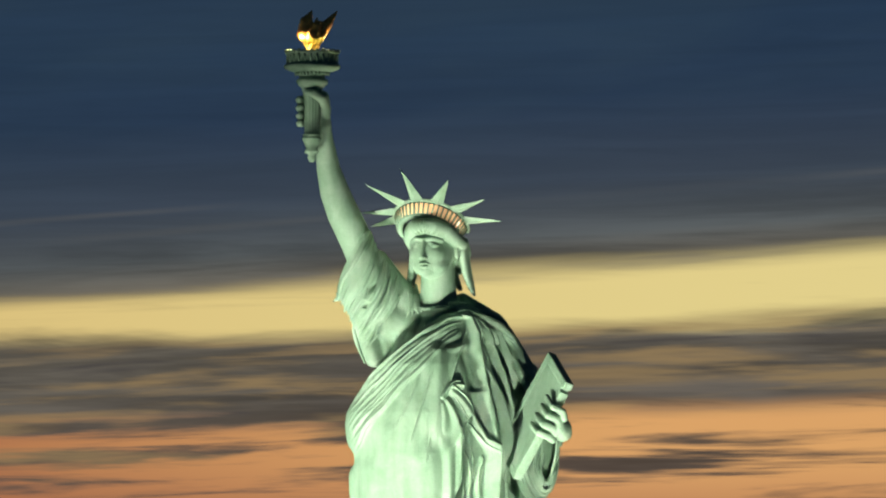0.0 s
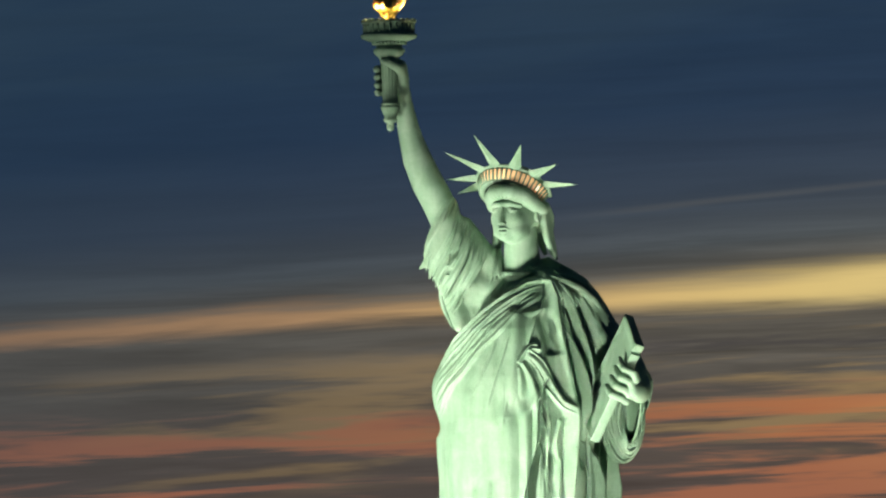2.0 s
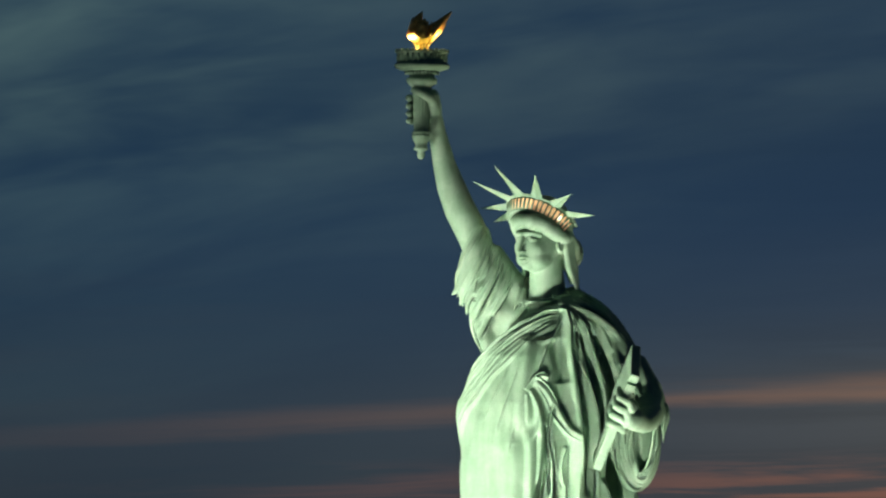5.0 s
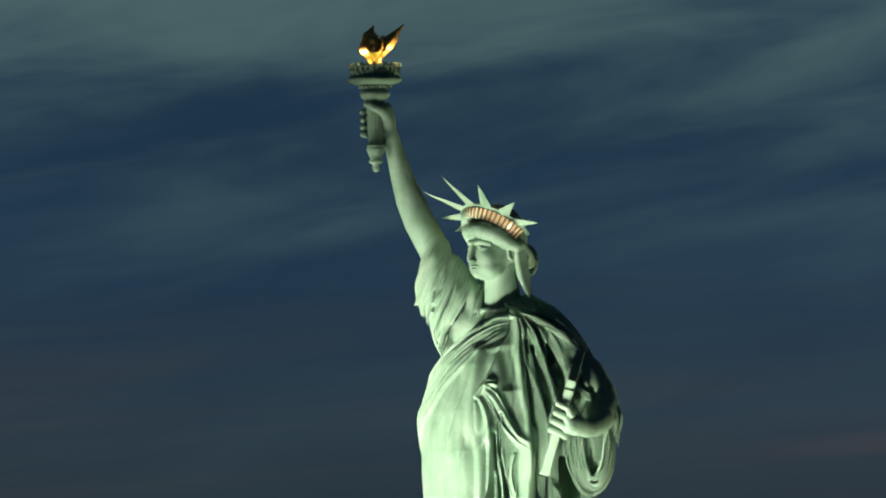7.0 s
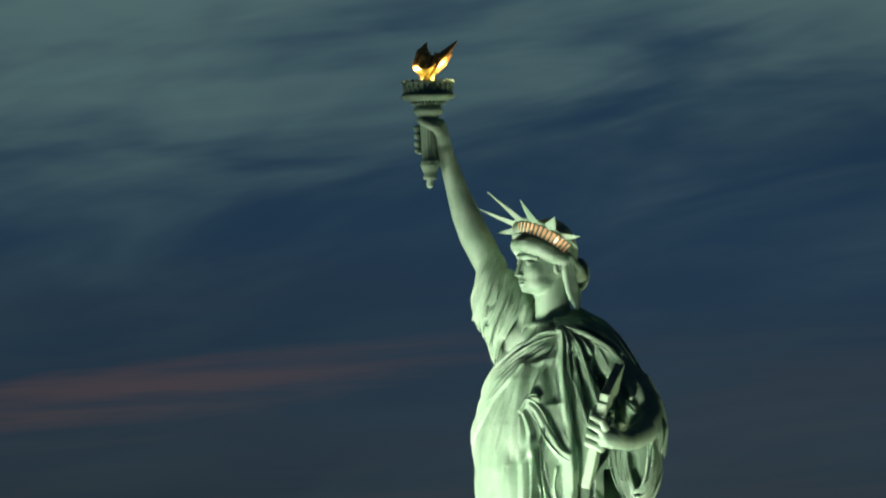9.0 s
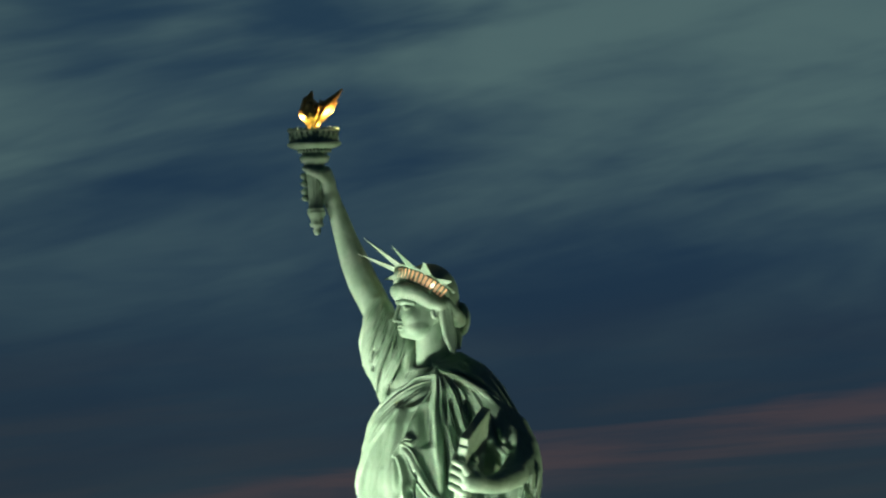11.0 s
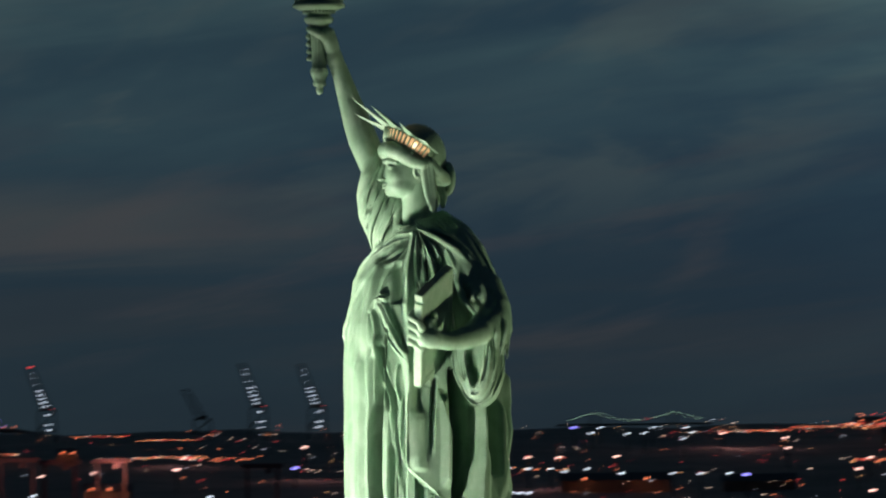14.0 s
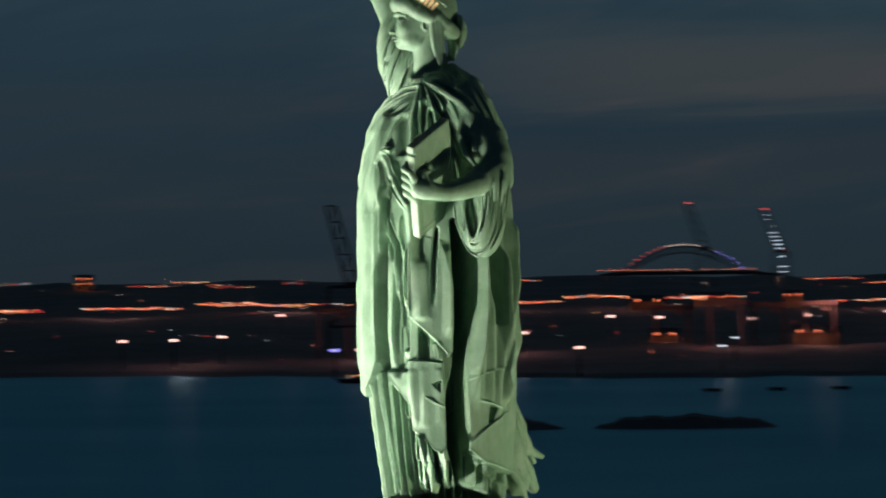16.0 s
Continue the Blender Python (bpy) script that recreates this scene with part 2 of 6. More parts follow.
def stone(name, a, b, scale):
    m, k, p = material(name, rough=0.85)
    at = k.add("ShaderNodeTexCoord").outputs["Object"]
    n = k.noise(at, scale, 6.0, 0.6)
    g = k.noise(at, scale * 14, 3.0, 0.6)
    k.put(p.inputs["Base Color"], k.ramp(k.math("MULTIPLY_ADD", n, 0.7, k.math("MULTIPLY", g, 0.3)), [(0.3, a), (0.7, b)]))
    bump(k, p, g, 0.3, 0.05)
    return m


GRANITE = stone("pale_granite", (0.22, 0.21, 0.19), (0.42, 0.40, 0.36), 0.5)
SOIL = stone("dark_shore_land", (0.08, 0.078, 0.075), (0.24, 0.21, 0.19), 0.012)
LAWN = stone("night_lawn", (0.025, 0.045, 0.018), (0.05, 0.085, 0.03), 0.15)
SHED = stone("weathered_warehouse_wall", (0.10, 0.07, 0.055), (0.20, 0.15, 0.11), 0.05)
RUST = stone("rust_red_steel", (0.10, 0.06, 0.055), (0.20, 0.12, 0.11), 0.3)
STEEL, k, p = material("dark_painted_steel", (0.035, 0.038, 0.042), 0.55, 0.3)

WATER = bpy.data.materials.new("night_harbour_water")
WATER.use_nodes = True
k = Nodes(WATER.node_tree)
at = k.add("ShaderNodeTexCoord").outputs["Object"]
wv = k.noise(at, 0.05, 6.0, 0.6, 0.3)
wide = k.noise(at, 0.0035, 3.0, 0.5)
deep = k.add("ShaderNodeBsdfDiffuse")
k.put(deep.inputs[0], k.ramp(wide, [(0.35, (0.010, 0.050, 0.070)), (0.65, (0.018, 0.075, 0.095))]))
sheen = k.add("ShaderNodeBsdfGlossy")
k.put(sheen.inputs["Color"], k.ramp(wide, [(0.35, (0.27, 0.64, 0.80)), (0.65, (0.34, 0.74, 0.90))]))
sheen.inputs["Roughness"].default_value = 0.38
ripple = k.add("ShaderNodeBump")
k.put(ripple.inputs["Height"], wv)
ripple.inputs["Strength"].default_value, ripple.inputs["Distance"].default_value = 0.6, 1.2
k.put(sheen.inputs["Normal"], ripple.outputs[0])
both = k.add("ShaderNodeMixShader")
both.inputs[0].default_value = 0.8
k.put(both.inputs[1], deep.outputs[0])
k.put(both.inputs[2], sheen.outputs[0])
k.put(k.add("ShaderNodeOutputMaterial").inputs[0], both.outputs[0])


# ---------------------------------------------------------------- mesh helpers
def mesh_object(name, verts, faces, mats, parent=None, label="", smooth=False, index=None):
    me = bpy.data.meshes.new(name)
    me.from_pydata(verts, [], faces)
    for m in mats if isinstance(mats, (list, tuple)) else (mats,):
        me.materials.append(m)
    if index is not None:
        me.polygons.foreach_set("material_index", np.asarray(index, dtype=np.int32))
    if smooth:
        me.polygons.foreach_set("use_smooth", np.ones(len(faces), dtype=bool))
    me.update()
    ob = new(name, me)
    if parent:
        ob.parent = parent
    if label:
        tagged(ob, label)
    return ob


def part(name, bm, material_, parent=None, label=""):
    me = bpy.data.meshes.new(name)
    bm.to_mesh(me)
    bm.free()
    me.materials.append(material_)
    ob = new(name, me)
    if parent:
        ob.parent = parent
    if label:
        tagged(ob, label)
    return ob


def add_box(bm, lo, hi, m=Matrix(), bevel=0.0):
    c, s = (Vector(lo) + Vector(hi)) / 2, Vector(hi) - Vector(lo)
    made = bmesh.ops.create_cube(bm, size=1.0, matrix=m @ Matrix.Translation(c) @ Matrix.Diagonal((*s, 1)))
    if bevel:
        edges = list({e for v in made["verts"] for e in v.link_edges})
        bmesh.ops.bevel(bm, geom=edges, offset=bevel, segments=2, affect="EDGES", profile=0.6)


def add_bar(bm, a, b, r, sides=6, r2=None):
    a, b = Vector(a), Vector(b)
    q = (b - a).to_track_quat("Z", "Y").to_matrix().to_4x4()
    bmesh.ops.create_cone(bm, cap_ends=True, segments=sides, radius1=r, radius2=r if r2 is None else r2, depth=(b - a).length,
                          matrix=Matrix.Translation((a + b) / 2) @ q)


# ---------------------------------------------------------------- modelling by distance fields
class Field:
    """A block of space that holds the distance to a surface; shapes are blended into it, then it is skinned."""

    def __init__(self, lo, hi, step):
        self.lo, self.step = np.array(lo, float), step
        n = np.ceil((np.array(hi) - self.lo) / step).astype(int) + 1
        self.d = np.full(n, 5.0, np.float32)
        self.axes = [(self.lo[i] + step * np.arange(n[i])).astype(np.float32) for i in range(3)]

    def box(self, lo, hi):
        cut = tuple(slice(int(np.searchsorted(self.axes[i], lo[i])), int(np.searchsorted(self.axes[i], hi[i])) + 1) for i in range(3))
        x, y, z = (self.axes[i][cut[i]] for i in range(3))
        return cut, x[:, None, None], y[None, :, None], z[None, None, :]

    def blend(self, cut, d, k):
        a = self.d[cut]
        if not a.size:
            return
        if k <= 0:
            self.d[cut] = np.minimum(a, d)
            return
        h = np.clip(0.5 + 0.5 * (a - d) / k, 0, 1)
        self.d[cut] = a + (d - a) * h - k * h * (1 - h)

    def cut_out(self, cut, d, k):
        a = self.d[cut]
        if not a.size:
            return
        h = np.clip(0.5 - 0.5 * (a + d) / max(k, 1e-4), 0, 1)
        self.d[cut] = a + (-d - a) * h + k * h * (1 - h)

    def limb(self, pts, k=0.3, carve=False):
        """A chain of round tapered rods: (x, y, z, radius)."""
        pts = np.array(pts, float)
        r = pts[:, 3].max() + k + 2.5 * self.step + 0.2
        cut, x, y, z = self.box(pts[:, :3].min(0) - r, pts[:, :3].max(0) + r)
        d = np.full(self.d[cut].shape, 5.0, np.float32)
        for a, b in zip(pts[:-1], pts[1:]):
            v = b[:3] - a[:3]
            lo, hi = np.minimum(a, b)[:3] - r, np.maximum(a, b)[:3] + r
            i = tuple(slice(int(np.searchsorted(q.ravel(), lo[n])), int(np.searchsorted(q.ravel(), hi[n])) + 1) for n, q in enumerate((x, y, z)))
            u, w, h = x[i[0]], y[:, i[1]], z[:, :, i[2]]
            t = np.clip(((u - a[0]) * v[0] + (w - a[1]) * v[1] + (h - a[2]) * v[2]) / max(v @ v, 1e-9), 0, 1)
            near = np.sqrt((u - a[0] - t * v[0]) ** 2 + (w - a[1] - t * v[1]) ** 2 + (h - a[2] - t * v[2]) ** 2) - (a[3] + t * (b[3] - a[3]))
            d[i] = np.minimum(d[i], near)
        (self.cut_out if carve else self.blend)(cut, d, k)

    def blob(self, c, r, k=0.3, turn=None, carve=False):
        """An ellipsoid."""
        c, r = np.array(c, float), np.array(r, float)
        reach = r.max() + k + 0.3
        cut, x, y, z = self.box(c - reach, c + reach)
        x, y, z = x - c[0], y - c[1], z - c[2]
        if turn is not None:
            m = np.array(Euler([radians(q) for q in turn]).to_matrix().transposed())
            x, y, z = (m[i, 0] * x + m[i, 1] * y + m[i, 2] * z for i in range(3))
        k0 = np.sqrt((x / r[0]) ** 2 + (y / r[1]) ** 2 + (z / r[2]) ** 2)
        k1 = np.sqrt((x / r[0] ** 2) ** 2 + (y / r[1] ** 2) ** 2 + (z / r[2] ** 2) ** 2)
        d = k0 * (k0 - 1) / np.maximum(k1, 1e-4)
        (self.cut_out if carve else self.blend)(cut, d, k)

    def slab(self, c, axes, half, k=0.05, rim=0.04, carve=False):
        """A box along three unit axes."""
        c, half = np.array(c, float), np.array(half, float)
        reach = np.linalg.norm(half) + k + 0.2
        cut, x, y, z = self.box(c - reach, c + reach)
        x, y, z = x - c[0], y - c[1], z - c[2]
        q = [np.abs(u[0] * x + u[1] * y + u[2] * z) - (h - rim) for u, h in zip(axes, half)]
        d = np.sqrt(sum(np.maximum(w, 0) ** 2 for w in q)) + np.minimum(np.maximum(np.maximum(q[0], q[1]), q[2]), 0) - rim
        (self.cut_out if carve else self.blend)(cut, d, k)

    def weave(self, first, last, count, radius, k, seed, bulge=(0, 0, 0), jitter=0.06, carve=False):
        """Folds of cloth: thin rods spread between two lines of the same number of points."""
        g = np.random.RandomState(seed)
        a, b, n = np.array(first, float), np.array(last, float), len(first)
        for i in range(count):
            f = (i + 0.5 + g.uniform(-0.3, 0.3)) / count
            pts = a + (b - a) * f + np.array(bulge) * 4 * f * (1 - f) + g.uniform(-1, 1, a.shape) * jitter
            size = radius * g.uniform(0.65, 1.3)
            ext = np.concatenate([[2 * pts[0] - pts[1]], pts, [2 * pts[-1] - pts[-2]]])
            line = []
            for j in range(n - 1):
                p0, p1, p2, p3 = ext[j:j + 4]
                for t in np.arange(0, 1, 0.25):
                    line.append(0.5 * (2 * p1 + (p2 - p0) * t + (2 * p0 - 5 * p1 + 4 * p2 - p3) * t * t + (3 * p1 - p0 - 3 * p2 + p3) * t ** 3))
            line.append(pts[-1])
            top = len(line) - 1
            self.limb([(*q, size * (0.3 + 0.7 * min(1, 3.0 * min(j, top - j) / top))) for j, q in enumerate(line)], k, carve)

    def skin(self):
        """The surface as points and four-cornered faces."""
        d = self.d
        s = d < 0
        n = np.array(d.shape) - 1
        mixed = np.zeros(n, bool)
        first = s[:-1, :-1, :-1]
        corners = [(i, j, k) for i in (0, 1) for j in (0, 1) for k in (0, 1)]
        view = lambda a, c: a[c[0]:c[0] + n[0], c[1]:c[1] + n[1], c[2]:c[2] + n[2]]
        for c in corners[1:]:
            mixed |= view(s, c) != first
        cell = np.argwhere(mixed)
        ids = np.full(n, -1, np.int32)
        ids[mixed] = np.arange(len(cell))
        val = {c: d[cell[:, 0] + c[0], cell[:, 1] + c[1], cell[:, 2] + c[2]] for c in corners}
        total, count = np.zeros((len(cell), 3)), np.zeros(len(cell))
        for a in corners:
            for ax in range(3):
                if a[ax]:
                    continue
                b = tuple(1 if i == ax else a[i] for i in range(3))
                va, vb = val[a], val[b]
                cross = (va < 0) != (vb < 0)
                t = np.where(cross, va / np.where(cross, va - vb, 1), 0)
                p = np.array(a, float)[None, :].repeat(len(cell), 0)
                p[:, ax] += t
                total += p * cross[:, None]
                count += cross
        verts = self.lo + self.step * (cell + total / np.maximum(count, 1)[:, None])
        faces = []
        for ax in range(3):
            u, v = (ax + 1) % 3, (ax + 2) % 3
            lo = [slice(1, n[i]) for i in range(3)]
            lo[ax] = slice(0, n[ax])
            hi = list(lo)
            hi[ax] = slice(1, n[ax] + 1)
            change = s[tuple(lo)] != s[tuple(hi)]
            e = np.argwhere(change)
            inside = s[tuple(lo)][change]
            off = np.ones(3, int)
            off[ax] = 0
            e = e + off
            quad = []
            for du, dv in ((0, 0), (-1, 0), (-1, -1), (0, -1)):
                q = e.copy()
                q[:, u] += du
                q[:, v] += dv
                quad.append(ids[q[:, 0], q[:, 1], q[:, 2]])
            quad = np.stack(quad, 1)
            quad[~inside] = quad[~inside][:, ::-1]
            faces.append(quad)
        return verts, np.concatenate(faces)


class Shell:
    """Collects pieces into one mesh."""

    def __init__(self):
        self.v, self.f, self.m, self.n = [], [], [], 0

    def take(self, verts, faces, mat=0):
        self.v.append(np.asarray(verts, float))
        self.f += [[int(i) + self.n for i in q] for q in faces]
        self.m += [mat] * len(faces)
        self.n += len(verts)

    def lathe(self, profile, axis, sides=64, mat=0, wave=None):
        a = np.linspace(0, 2 * np.pi, sides, endpoint=False)
        verts = []
        for r, h in profile:
            q = r + (wave(a, h) if wave else 0)
            verts.append(np.stack([axis[0] + q * np.cos(a), axis[1] + q * np.sin(a), np.full(sides, h)], 1))
        verts = np.concatenate(verts)
        faces = [(i * sides + j, i * sides + (j + 1) % sides, (i + 1) * sides + (j + 1) % sides, (i + 1) * sides + j)
                 for i in range(len(profile) - 1) for j in range(sides)]
        self.take(verts, faces, mat)

    def block(self, c, axes, half, mat=0):
        c, A = np.array(c, float), np.array(axes, float)
        v = [c + (i * half[0]) * A[0] + (j * half[1]) * A[1] + (k * half[2]) * A[2] for i in (-1, 1) for j in (-1, 1) for k in (-1, 1)]
        self.take(v, [(0, 1, 3, 2), (4, 6, 7, 5), (0, 4, 5, 1), (2, 3, 7, 6), (0, 2, 6, 4), (1, 5, 7, 3)], mat)


# ---------------------------------------------------------------- the colossal statue
# The robe: a radius for every direction and height, with folds drawn into it.
LEVEL = [0, 2, 5, 8, 12, 16, 19.5, 22, 25, 27, 28.0, 28.8, 29.3]
MID_X = [0.2, 0.2, 0.3, 0.4, 0.4, 0.4, 0.4, 0.4, 0.5, 0.4, 0.3, 0.15, 0.15]
MID_Y = [0.2, 0.1, -0.1, -0.4, -0.5, -0.5, -0.45, -0.4, -0.2, 0.1, 0.1, -0.3, -0.5]
WIDE = [4.7, 4.8, 4.9, 5.0, 4.9, 4.9, 5.3, 5.2, 4.2, 3.9, 3.35, 2.0, 0.9]
DEEP = [4.5, 4.6, 4.8, 4.95, 4.95, 4.95, 4.95, 4.8, 4.35, 3.6, 2.75, 1.6, 0.9]


class Robe:
    NT, DH, TOP = 1800, 0.035, 29.4

    def __init__(self):
        self.h = np.arange(0, self.TOP, self.DH)
        self.th = np.arange(self.NT) * 360 / self.NT - 180
        t = np.radians(self.th)[None, :]
        rx, ry = (np.interp(self.h, LEVEL, q)[:, None] for q in (WIDE, DEEP))
        self.r = 1 / np.sqrt((np.sin(t) / rx) ** 2 + (np.cos(t) / ry) ** 2)
        self.T, self.Hh = np.meshgrid(self.th, self.h)
        self.up, self.down = np.zeros_like(self.r), np.zeros_like(self.r)

    def rows(self, pts, reach):
        """The heights that a line of (direction, height) can touch."""
        hs = [p[1] for p in pts]
        return slice(max(0, int((min(hs) - reach) / self.DH)), max(1, int((max(hs) + reach) / self.DH) + 2))

    def away(self, pts, cut):
        """Distance over the cloth from a line of (direction, height), and how far along it."""
        T, H = self.T[cut], self.Hh[cut]
        best, along = np.full(T.shape, 99.0), np.zeros(T.shape)
        n = len(pts) - 1
        for i, (a, b) in enumerate(zip(pts[:-1], pts[1:])):
            s = 0.085
            px, py = ((T - a[0] + 180) % 360 - 180) * s, H - a[1]
            vx, vy = (b[0] - a[0]) * s, b[1] - a[1]
            t = np.clip((px * vx + py * vy) / (vx * vx + vy * vy), 0, 1)
            d = np.hypot(px - t * vx, py - t * vy)
            near = d < best
            best = np.where(near, d, best)
            along = np.where(near, (i + t) / n, along)
        return best, along

    def fold(self, pts, width, rise, crisp=0.6, fade=(0.14, 0.16)):
        """A ridge (rise > 0) or a furrow along a line; crisp near 1 gives a sharp crest. Ridges that meet do not pile up."""
        fine = [pts[0]]
        for j in range(len(pts) - 1):
            p0, p1, p2, p3 = (np.array(pts[min(max(j + q, 0), len(pts) - 1)], float) for q in (-1, 0, 1, 2))
            for t in (0.33, 0.67, 1.0):
                fine.append(tuple(0.5 * (2 * p1 + (p2 - p0) * t + (2 * p0 - 5 * p1 + 4 * p2 - p3) * t * t + (3 * p1 - p0 - 3 * p2 + p3) * t ** 3)))
        cut = self.rows(fine, width * 2 + 0.1)
        d, s = self.away(fine, cut)
        u = np.clip(1 - d / (width * 1.7), 0, 1)
        shape = crisp * u ** 1.4 + (1 - crisp) * u * u * (3 - 2 * u)
        ends = np.clip(s / max(fade[0], 1e-3), 0, 1) * np.clip((1 - s) / max(fade[1], 1e-3), 0, 1)
        ends = ends * ends * (3 - 2 * ends)
        add = rise * shape * ends
        if rise > 0:
            self.up[cut] = np.maximum(self.up[cut], add)
        else:
            self.down[cut] = np.minimum(self.down[cut], add)

    def settle(self):
        gain = 1.0 + np.clip((self.T - 32) / 10, 0, 1) * (0.30 + 0.85 * np.clip((22.0 - self.Hh) / 3, 0, 1))
        self.r += (self.up + self.down) * gain
        self.up[:], self.down[:] = 0, 0

    def swell(self, th, h, wide, tall, rise):
        """A broad soft bulge or hollow."""
        d = ((self.T - th + 180) % 360 - 180) / wide
        self.r += rise * np.exp(-d * d - ((self.Hh - h) / tall) ** 2)

    def fan(self, first, last, count, width, rise, seed, jitter=0.8, crisp=0.8):
        """Folds that run between two lines of the same number of points."""
        g = np.random.RandomState(seed)
        for i in range(count):
            f = (i + 0.5 + g.uniform(-0.3, 0.3)) / count
            pts = [(p[0] + (q[0] - p[0]) * f + g.uniform(-1, 1) * jitter * 2, p[1] + (q[1] - p[1]) * f + g.uniform(-1, 1) * jitter * 0.25) for p, q in zip(first, last)]
            cut = g.uniform(0.0, 0.30)
            pts[-1] = tuple(pts[-2][k] + (pts[-1][k] - pts[-2][k]) * (1 - cut) for k in (0, 1))
            self.fold(pts, width * g.uniform(0.6, 1.5), rise * g.uniform(0.5, 1.25), crisp, (0.10, 0.30))

    def sheet(self, poly, rise, edge=0.10, fade=0.0, lip=0.0):
        """Raises (or sinks) a patch of cloth bounded by corners of (direction, height), with a crisp edge."""
        cut = self.rows(poly, 0.6)
        T, H = self.T[cut], self.Hh[cut]
        best, inside = np.full(T.shape, 99.0), np.zeros(T.shape, bool)
        for a, b in zip(poly, poly[1:] + poly[:1]):
            s = 0.085
            px, py = (T - a[0]) * s, H - a[1]
            vx, vy = (b[0] - a[0]) * s, b[1] - a[1]
            t = np.clip((px * vx + py * vy) / (vx * vx + vy * vy), 0, 1)
            best = np.minimum(best, np.hypot(px - t * vx, py - t * vy))
            if a[1] != b[1]:
                across = (H > min(a[1], b[1])) & (H <= max(a[1], b[1]))
                inside ^= across & (T < a[0] + (H - a[1]) / (b[1] - a[1]) * (b[0] - a[0]))
        d = np.where(inside, best, -best)
        u = np.clip(d / edge + 0.5, 0, 1)
        top = max(q[1] for q in poly)
        soft = np.clip((top - H) / fade, 0, 1) if fade else 1.0
        self.r[cut] += soft * (rise * u * u * (3 - 2 * u) + lip * np.exp(-((d - 0.09) / 0.09) ** 2))

    def step_above(self, line, lo, hi, drop, soft=0.12):
        """Takes the cloth back above a line of (direction, height)."""
        e = np.interp(self.th, [p[0] for p in line], [p[1] for p in line])[None, :]
        up = np.clip((self.Hh - e) / soft + 0.5, 0, 1)
        side = np.clip((self.T - lo) / 4, 0, 1) * np.clip((hi - self.T) / 4, 0, 1)
        self.r -= drop * up * up * (3 - 2 * up) * side


robe = Robe()
rng = np.random.RandomState(4)
# the heavy swell of the belly, the pinch of the girdle on the right, the full chest under the sash
robe.swell(-54, 21.4, 24, 1.5, 0.42)
robe.swell(-70, 19.2, 15, 0.50, -0.60)
robe.swell(-28, 24.4, 22, 1.9, 0.06)
robe.swell(30, 22.5, 16, 4.0, -0.10)
# the upper edge of the sash, from the right hip up to the clasp on the left shoulder, and the hollow chest behind it
SASH = [(62, 28.3), (37, 28.05), (12, 27.3), (-4, 26.5), (-20, 25.5), (-38, 24.3), (-50, 23.4), (-62, 22.7)]
robe.step_above([(-180, 25.0), (-75, 22.6)] + SASH[::-1] + [(90, 28.7), (180, 29)], -120, 64, 1.35, 0.22)
robe.fold(SASH, 0.30, 0.30, 0.3, (0.05, 0.2))
robe.settle()
robe.fan([(p, h - 0.25) for p, h in SASH], [(48, 27.0), (26, 26.0), (8, 24.6), (-4, 23.2), (-18, 21.8), (-30, 20.6), (-40, 19.7), (-48, 19.0)], 11, 0.11, 0.23, 3, 0.7)
robe.fold([(p - 2, h - 0.5) for p, h in SASH[1:-1]], 0.10, -0.16, 0.9)
robe.settle()
# the deep fold above the breast
robe.sheet([(21, 26.35), (31, 27.2), (44, 27.9), (59, 27.9), (56, 26.5), (38, 26.05), (27, 26.05)], -0.28, 0.90)
robe.fold([(22, 26.3), (30, 26.0), (40, 26.0), (50, 26.3)], 0.20, 0.14, 0.3)
# the breast's long fall, a shaded hollow beside it, thin creases over the smooth belly
robe.fold([(27, 26.1), (26, 24.8), (25, 23.0), (24, 21.0), (25, 19.6)], 0.42, 0.24, 0.2, (0.04, 0.35))
robe.fold([(47, 26.2), (51, 25.2), (55, 24.0), (56, 23.2)], 0.50, -0.40, 0.0, (0.2, 0.2))
robe.fold([(58, 27.6), (44, 25.9), (38, 24.7), (35, 23.8)], 0.09, 0.16, 0.9)
robe.fold([(22, 25.2), (13, 22.3), (5, 19.9)], 0.07, 0.10, 0.9)
robe.fold([(26, 24.8), (22, 21.3), (17, 18.7)], 0.09, 0.12, 0.9)
robe.fold([(10, 24.4), (2, 22.4), (-8, 20.6)], 0.07, 0.09, 0.9)
robe.fold([(20, 22.4), (17, 20.5), (19, 19.2)], 0.30, 0.10, 0.2)
robe.fold([(-10, 21.5), (-14, 18.5), (-12, 15.0)], 0.5, 0.08, 0.0)
# the tucked-up knot, its loop and the ribbon that hangs from it
robe.sheet([(49, 23.5), (66, 23.3), (66, 20.2), (62, 20.4), (54, 21.8)], -0.50, 0.45, 1.6)
robe.fold([(28, 22.8), (32, 23.4), (38, 23.75), (46, 23.6)], 0.20, 0.36, 0.4, (0.06, 0.1))
robe.fold([(30, 23.1), (33, 23.6), (38, 23.95), (44, 23.9)], 0.07, 0.46, 0.8)
robe.fold([(31, 22.9), (37, 22.1), (40, 21.1), (38, 20.1), (34, 19.6)], 0.20, 0.30, 0.4, (0.05, 0.4))
robe.fold([(29, 22.7), (31, 21.6), (30, 20.4)], 0.22, 0.20, 0.3, (0.1, 0.5))
robe.settle()
robe.fold([(34, 23.4), (42, 22.9), (49, 22.0), (57, 20.9), (63, 20.1), (69, 19.4)], 0.30, 0.24, 0.3, (0.05, 0.3))
robe.fold([(35, 23.7), (45, 23.1), (53, 22.0), (60, 20.9), (66, 20.0)], 0.08, 0.24, 0.9, (0.05, 0.2))
